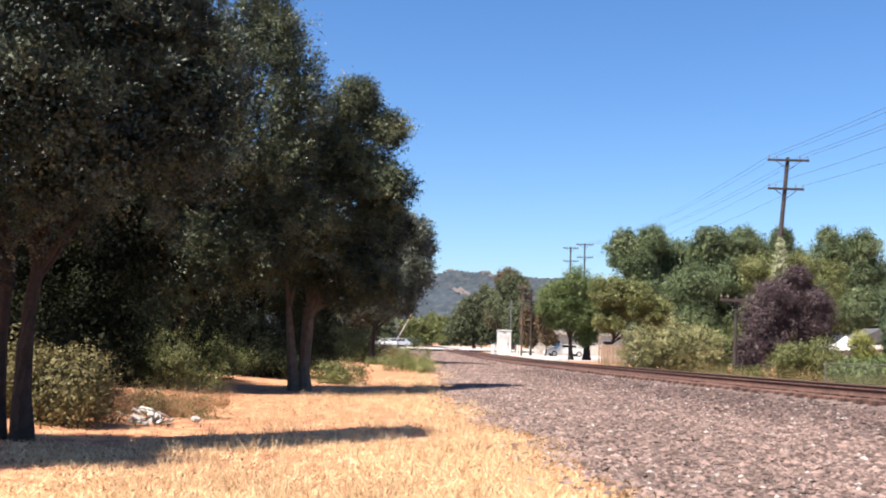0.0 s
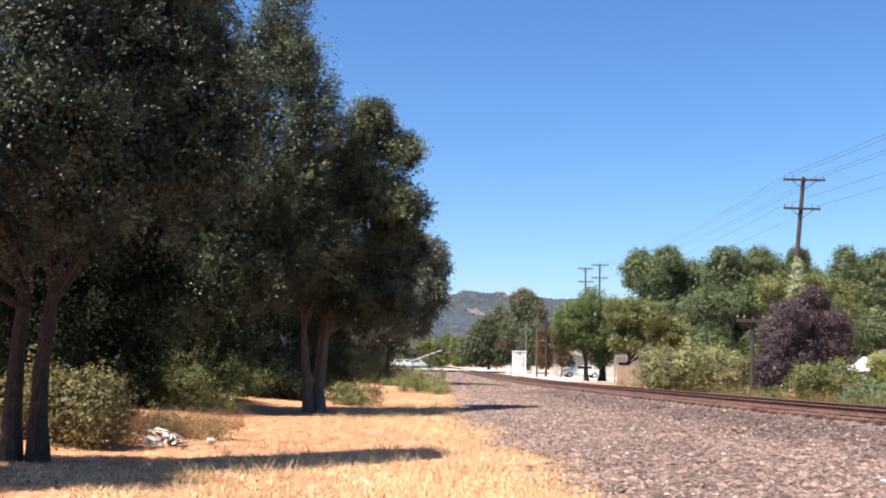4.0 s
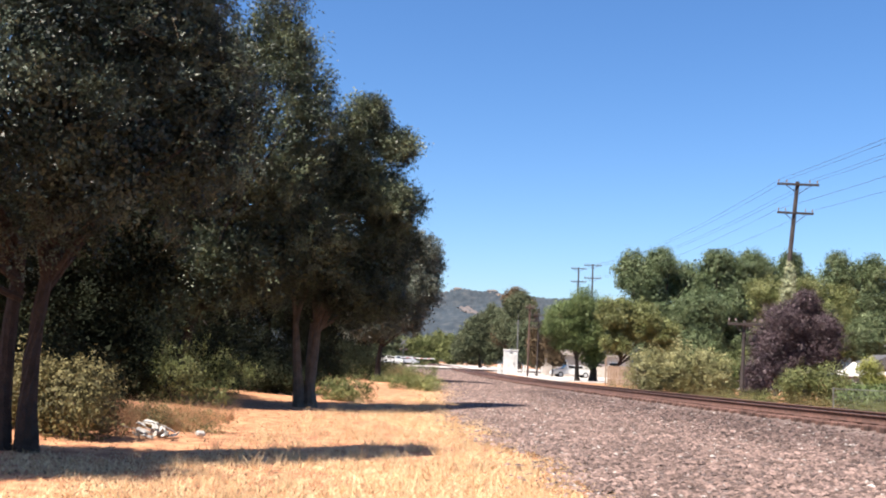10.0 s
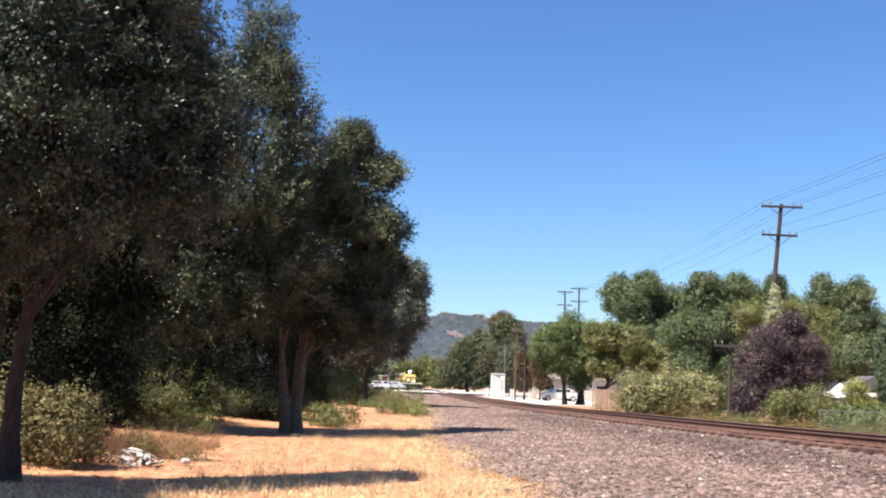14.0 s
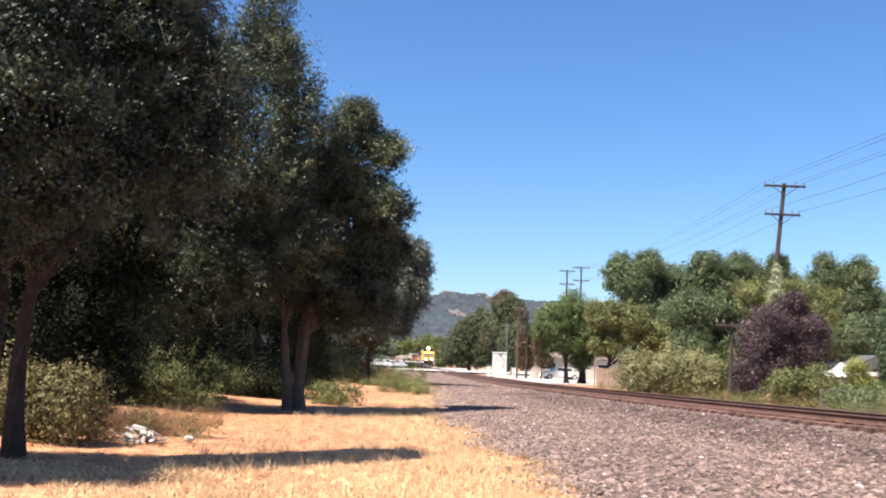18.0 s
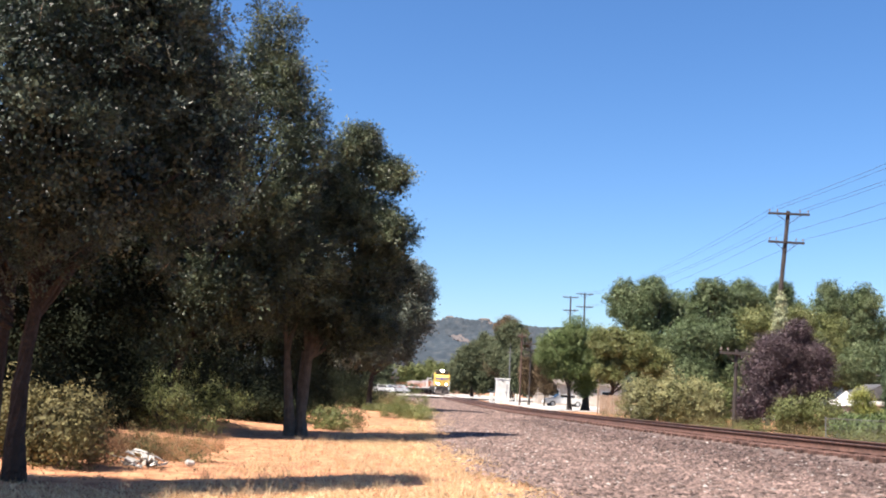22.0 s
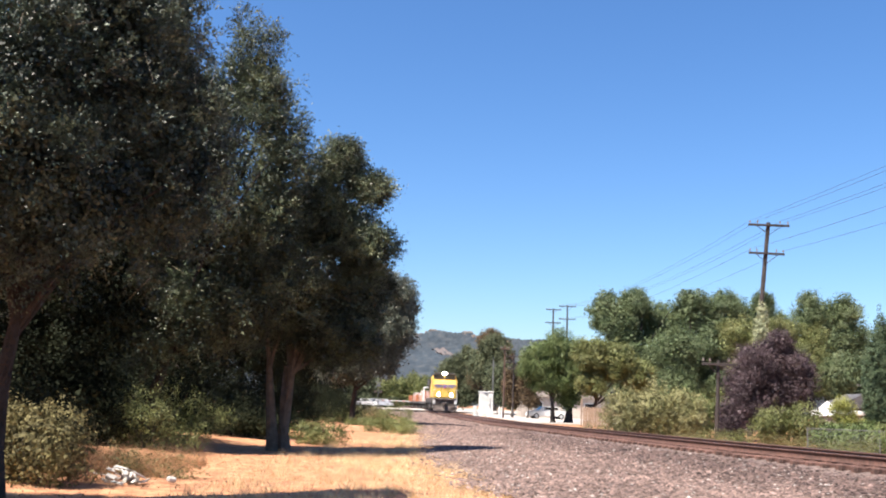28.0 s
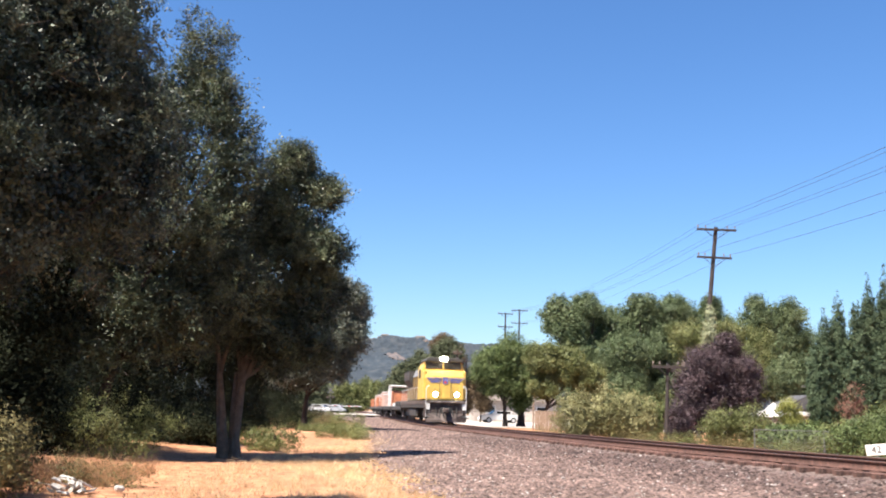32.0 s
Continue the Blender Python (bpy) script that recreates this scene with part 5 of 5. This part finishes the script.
def locomotive():
    t = thing("locomotive", Matrix(), "yellow and grey diesel freight locomotive with lit headlights", "locomotive")
    part("underframe", box((0, 0, 1.33), (2.9, 21.6, 0.5), 0.03), M["black"], t)
    part("fuel_tank", box((0, -0.3, 0.72), (2.7, 5.6, 0.8), 0.15), M["black"], t)
    for sgn in (1, -1):
        for s_ in bogie(t, sgn * 7.2, (-1.8, 0.0, 1.8)):
            ROLLERS.append(s_)
    # pilot, plough, coupler
    bm = box((0, 10.85, 1.0), (2.9, 0.12, 1.1), 0.02)
    part("pilot", bm, M["grime"], t)
    bm = bmesh.new()
    for sx in (-1, 1):
        v = [bm.verts.new(p) for p in ((0, 11.35, 0.12), (sx * 1.42, 10.95, 0.12), (sx * 1.42, 10.9, 0.75), (0, 11.05, 0.75),
                                       (0, 11.25, 0.12), (sx * 1.42, 10.85, 0.12), (sx * 1.42, 10.8, 0.75), (0, 10.95, 0.75))]
        for f in ((0, 1, 2, 3), (7, 6, 5, 4), (0, 4, 5, 1), (1, 5, 6, 2), (2, 6, 7, 3), (3, 7, 4, 0)):
            bm.faces.new([v[i] for i in f])
    bmesh.ops.recalc_face_normals(bm, faces=bm.faces)
    part("plough", bm, M["grime"], t)
    bm = box((0, 11.1, 0.95), (0.3, 0.7, 0.3), 0.04)
    add_box(bm, (0.1, 11.45, 0.95), (0.35, 0.25, 0.34), bevel=0.05)
    part("coupler", bm, M["grime"], t)
    for sx in (-1, 1):
        part("step_well", box((sx * 1.28, 10.55, 0.95), (0.42, 0.7, 1.0), 0.03), M["grime"], t)
        for z in (0.5, 0.85, 1.2):
            part("step", box((sx * 1.32, 10.95, z), (0.36, 0.1, 0.025)), M["grey"], t)
        part("air_hose", tube((sx * 0.45, 10.98, 1.0), (sx * 0.5, 11.2, 0.45), 0.03, 0.03, 6), M["rubber"], t)
    # front walkway, nose and cab
    part("walkway", box((0, 10.45, 1.62), (2.9, 0.9, 0.08), 0.01), M["black"], t)
    bm = bmesh.new()
    add_prism(bm, [(10.15, 1.66), (10.15, 3.3), (9.85, 3.7), (8.3, 3.95), (8.3, 1.66)], -1.4, 1.4)
    bm.transform(Matrix.Rotation(radians(90), 4, "Z") @ Matrix.Diagonal((1, -1, 1, 1)))
    bmesh.ops.recalc_face_normals(bm, faces=bm.faces)
    bmesh.ops.bevel(bm, geom=list(bm.edges), offset=0.09, segments=2, affect="EDGES")
    part("nose", bm, M["yellow"], t, "yellow nose with a winged emblem")
    bm = bmesh.new()
    add_prism(bm, [(-1.56, 1.66), (1.56, 1.66), (1.56, 3.95), (1.3, 4.62), (-1.3, 4.62), (-1.56, 3.95)], 5.7, 8.75)
    bmesh.ops.bevel(bm, geom=list(bm.edges), offset=0.05, segments=1, affect="EDGES")
    part("cab", bm, M["yellow"], t, "yellow cab")
    bm = bmesh.new()
    add_prism(bm, [(-1.5, 4.45), (1.5, 4.45), (1.15, 4.78), (-1.15, 4.78)], 5.6, 8.95)
    bmesh.ops.bevel(bm, geom=list(bm.edges), offset=0.05, segments=1, affect="EDGES")
    part("cab_roof", bm, M["black"], t, "dark sooty roof")
    for sx in (-1, 1):
        part("windscreen", box((sx * 0.68, 8.79, 4.22), (1.26, 0.03, 0.52), 0.01), M["black"], t, "dark cab windscreen")
        part("cab_window", box((sx * 1.58, 7.3, 3.6), (0.03, 1.1, 0.65)), M["glass"], t)
        part("nose_shoulder", box((sx * 1.44, 9.1, 2.75), (0.22, 1.7, 2.1), 0.08), M["yellow"], t)
    for sx in (-1, 1):
        part("grab_iron", tube((sx * 0.42, 10.24, 1.9), (sx * 0.42, 10.24, 2.9), 0.02, 0.02, 6), M["black"], t)
        part("mid_handrail", tube((sx * 0.5, 10.88, 1.66), (sx * 0.86, 10.88, 2.5), 0.024, 0.024, 6), M["grime"], t)
        part("pilot_stripe", box((sx * 1.3, 11.0, 1.2), (0.26, 0.02, 0.42)), M["white"], t)
    part("anticlimber", box((0, 10.98, 1.52), (2.5, 0.24, 0.16), 0.03), M["grime"], t)
    part("coupler_pocket", box((0, 10.95, 0.95), (0.85, 0.06, 0.6), 0.02), M["black"], t)
    for k in range(4):
        part("brake_hose", tube((-0.75 + 0.5 * k, 10.98, 1.2), (-0.7 + 0.46 * k, 11.25, 0.5), 0.028, 0.028, 6), M["rubber"], t)
    part("nose_door", box((-0.1, 10.17, 2.45), (0.62, 0.03, 1.35), 0.01), M["yellow"], t)
    # emblem: shield and wings
    for sx in (-1, 1):
        for k in range(3):
            part("wing_stripe", box((sx * (0.80 - 0.05 * k), 10.18, 3.22 - 0.13 * k), (1.14 - 0.2 * k, 0.02, 0.07), m=Matrix.Rotation(0, 4, "X")), M["blue"], t)
    sh = part("emblem", box((0.0, 10.2, 3.06), (0.40, 0.03, 0.46), 0.05), M["blue"], t)
    part("stripe", box((0.0, 10.22, 2.94), (0.16, 0.02, 0.14), 0.01), M["red"], sh)
    # lights
    hl = part("headlight_box", box((0, 8.98, 4.66), (0.75, 0.16, 0.3), 0.04), M["grey"], t)
    for sx in (-1, 1):
        part("headlight", tube((sx * 0.1, 9.05, 4.68), (sx * 0.1, 9.09, 4.68), 0.17, 0.17, 16), M["lamp"], hl, "lit white headlight")
        d = part("ditch_light", box((sx * 0.76, 10.72, 2.06), (0.36, 0.2, 0.32), 0.03), M["grey"], t)
        part("lens", tube((sx * 0.76, 10.82, 2.06), (sx * 0.76, 10.87, 2.06), 0.16, 0.16, 16), M["lamp"], d, "lit white lamp")
    # long hood
    bm = bmesh.new()
    add_prism(bm, [(-0.95, 1.6), (0.95, 1.6), (0.95, 3.7), (0.7, 4.2), (-0.7, 4.2), (-0.95, 3.7)], -10.2, 5.75)
    part("hood", bm, M["dark_yellow"], t)
    bm = bmesh.new()
    add_prism(bm, [(-0.99, 3.68), (0.99, 3.68), (0.74, 4.3), (-0.74, 4.3)], -10.25, 5.7)
    part("hood_roof", bm, M["grey"], t, "grey roof")
    bm = bmesh.new()
    add_prism(bm, [(-0.95, 2.9), (0.95, 2.9), (1.3, 3.5), (1.3, 4.25), (-1.3, 4.25), (-1.3, 3.5)], -9.9, -4.6)
    part("radiator", bm, M["black"], t)
    part("exhaust", box((0, 0.4, 4.45), (0.6, 1.1, 0.4), 0.04), M["black"], t)
    for k in range(7):
        for sx in (-1, 1):
            part("hood_door", box((sx * 0.965, 4.4 - k * 1.3, 2.5), (0.03, 1.15, 1.6), 0.008), M["dark_yellow"], t)
    for sx in (-1, 1):
        part("sill", box((sx * 1.47, 0, 1.5), (0.04, 21.0, 0.25)), M["grime"], t)
        rail = part("handrail", tube((sx * 1.42, -10, 2.65), (sx * 1.42, 5.6, 2.65), 0.022, 0.022, 6), M["silver"], t, "pale painted handrail")
        for k in range(9):
            part("stanchion", tube((sx * 1.42, -10 + k * 1.95, 1.6), (sx * 1.42, -10 + k * 1.95, 2.65), 0.02, 0.02, 6), M["silver"], rail)
        bm = bmesh.new()
        add_path(bm, [(sx * 1.44, 10.95, 0.5), (sx * 1.44, 10.95, 1.3), (sx * 1.44, 10.92, 2.4), (sx * 1.38, 10.9, 2.6), (sx * 1.2, 10.88, 2.66)], [0.028] * 5, 7)
        part("front_handrail", bm, M["white"], t, "white painted handrail")
        part("number_board", box((sx * 0.95, 8.85, 4.62), (0.5, 0.06, 0.16), 0.01), M["black"], t)
    return t


def flat_car(label, load):
    t = thing("flat_car", Matrix(), label, "rail car", "maintenance train cars")
    part("deck", box((0, 0, 1.14), (2.85, 15.6, 0.16), 0.02), M["black"], t)
    part("sill", box((0, 0, 0.92), (0.7, 15.4, 0.34)), M["black"], t)
    for sgn in (1, -1):
        for s_ in bogie(t, sgn * 5.8, (-0.85, 0.85), 0.42):
            ROLLERS.append(s_)
        part("coupler", box((0, sgn * 8.0, 0.9), (0.28, 0.9, 0.28), 0.03), M["black"], t)
    for sx in (-1, 1):
        part("side_sill", box((sx * 1.4, 0, 1.02), (0.06, 15.4, 0.3)), M["black"], t)
    load(t)
    return t


def machine_load(t):
    body = part("machine_body", box((0, 4.4, 2.1), (2.3, 4.0, 1.75), 0.12), M["orange"], t, "orange machine body")
    part("hatch", box((-0.5, 6.42, 2.1), (0.9, 0.03, 1.1), 0.02), M["orange"], body)
    part("roof", box((0, 4.4, 3.52), (2.7, 4.6, 0.16), 0.04), M["white"], t, "white canopy roof")
    for sx in (-1, 1):
        for y in (2.2, 4.4, 6.6):
            part("canopy_post", tube((sx * 1.28, y, 1.2), (sx * 1.28, y, 3.5), 0.06, 0.06, 8), M["white"], t)
        part("guard_rail", tube((sx * 1.3, 2.2, 2.3), (sx * 1.3, 6.6, 2.3), 0.035, 0.035, 6), M["white"], t)
    part("front_bench", box((0, 7.1, 1.4), (2.2, 0.5, 0.35), 0.03), M["white"], t)
    part("engine", box((0, -0.6, 1.8), (2.0, 3.0, 1.1), 0.1), M["orange"], t)
    part("boom", tube((0, -5.5, 1.6), (0, 0.6, 2.9), 0.18, 0.14, 8), M["orange"], t)
    part("counterweight", box((0, -5.6, 1.6), (1.8, 1.2, 0.8), 0.1), M["black"], t)


def crate_load(t):
    for i, (y, l, h, mat) in enumerate([(5.4, 3.2, 1.5, "pink"), (1.5, 3.4, 1.9, "pink"), (-2.4, 3.0, 1.3, "orange"), (-5.7, 2.6, 1.7, "pink")]):
        c = part("container", box((0, y, 1.22 + h / 2), (2.4, l, h), 0.05), M[mat], t)
        for k in range(5):
            for sx in (-1, 1):
                part("rib", box((sx * 1.22, y - l / 2 + (k + 0.5) * l / 5, 1.22 + h / 2), (0.05, 0.1, h * 0.92)), M[mat], c)
        part("top_frame", box((0, y, 1.24 + h), (2.5, l + 0.1, 0.1), 0.02), M["white"], c)


def rack_load(t):
    for k in range(8):
        for sx in (-1, 1):
            part("stake", box((sx * 1.3, -7 + 2 * k, 1.9), (0.1, 0.12, 1.5)), M["orange"], t)
    for k in range(3):
        part("rail_stack", box((0, 0, 1.35 + 0.3 * k), (2.2 - 0.2 * k, 14.6, 0.2)), M["rust"], t)


def spool_load(t):
    for k in range(4):
        part("dark_bundle", box((0, -5.4 + 3.6 * k, 1.5), (2.0, 2.6, 0.5), 0.06), M["black"], t)


LOCO = locomotive()
CARS = [flat_car("low dark flat car with black bundles", spool_load),
        flat_car("flat car carrying an orange track machine with white canopy", machine_load),
        flat_car("flat car carrying faded pink and orange containers", crate_load),
        flat_car("flat car with orange stakes and a stack of rails", rack_load),
        flat_car("flat car carrying faded pink and orange containers", crate_load),
        flat_car("flat car with orange stakes and a stack of rails", rack_load)]
FRONT_END, SPEED = 68.0, 12.05      # where the front stands at the end, and metres a second


def motions():
    arrive = s_at(FRONT_END)
    times = [i * 0.5 for i in range(65)]
    behind = 11.3
    for ob, half in [(LOCO, 11.3)] + [(c, 8.4) for c in CARS]:
        if ob is not LOCO:
            behind += half
        rows = []
        for t in times:
            s = arrive + SPEED * (32.0 - t) + behind
            p, d = on_track(s)
            rows.append((t, pose(p.x, p.y, float(rail_z(p.y)), 0, 0, math.degrees(math.atan2(d.x, -d.y)))))
        walk(ob, rows)
        behind += half
    for ax, y, r in ROLLERS:
        walk(ax, [(i * 0.05, pose(0, y, r, -math.degrees(SPEED * i * 0.05 / r))) for i in range(641)])
    # the arm comes down in the first seconds
    arm_rows = [(0.0, 62), (1.0, 52), (2.0, 41), (3.0, 32), (4.5, 15), (5.5, 4), (6.5, 0), (32.0, 0)]
    walk(gate_arm, [(t, pose(0, -0.35, 1.35, 0, -a, 0)) for t, a in arm_rows])


motions()
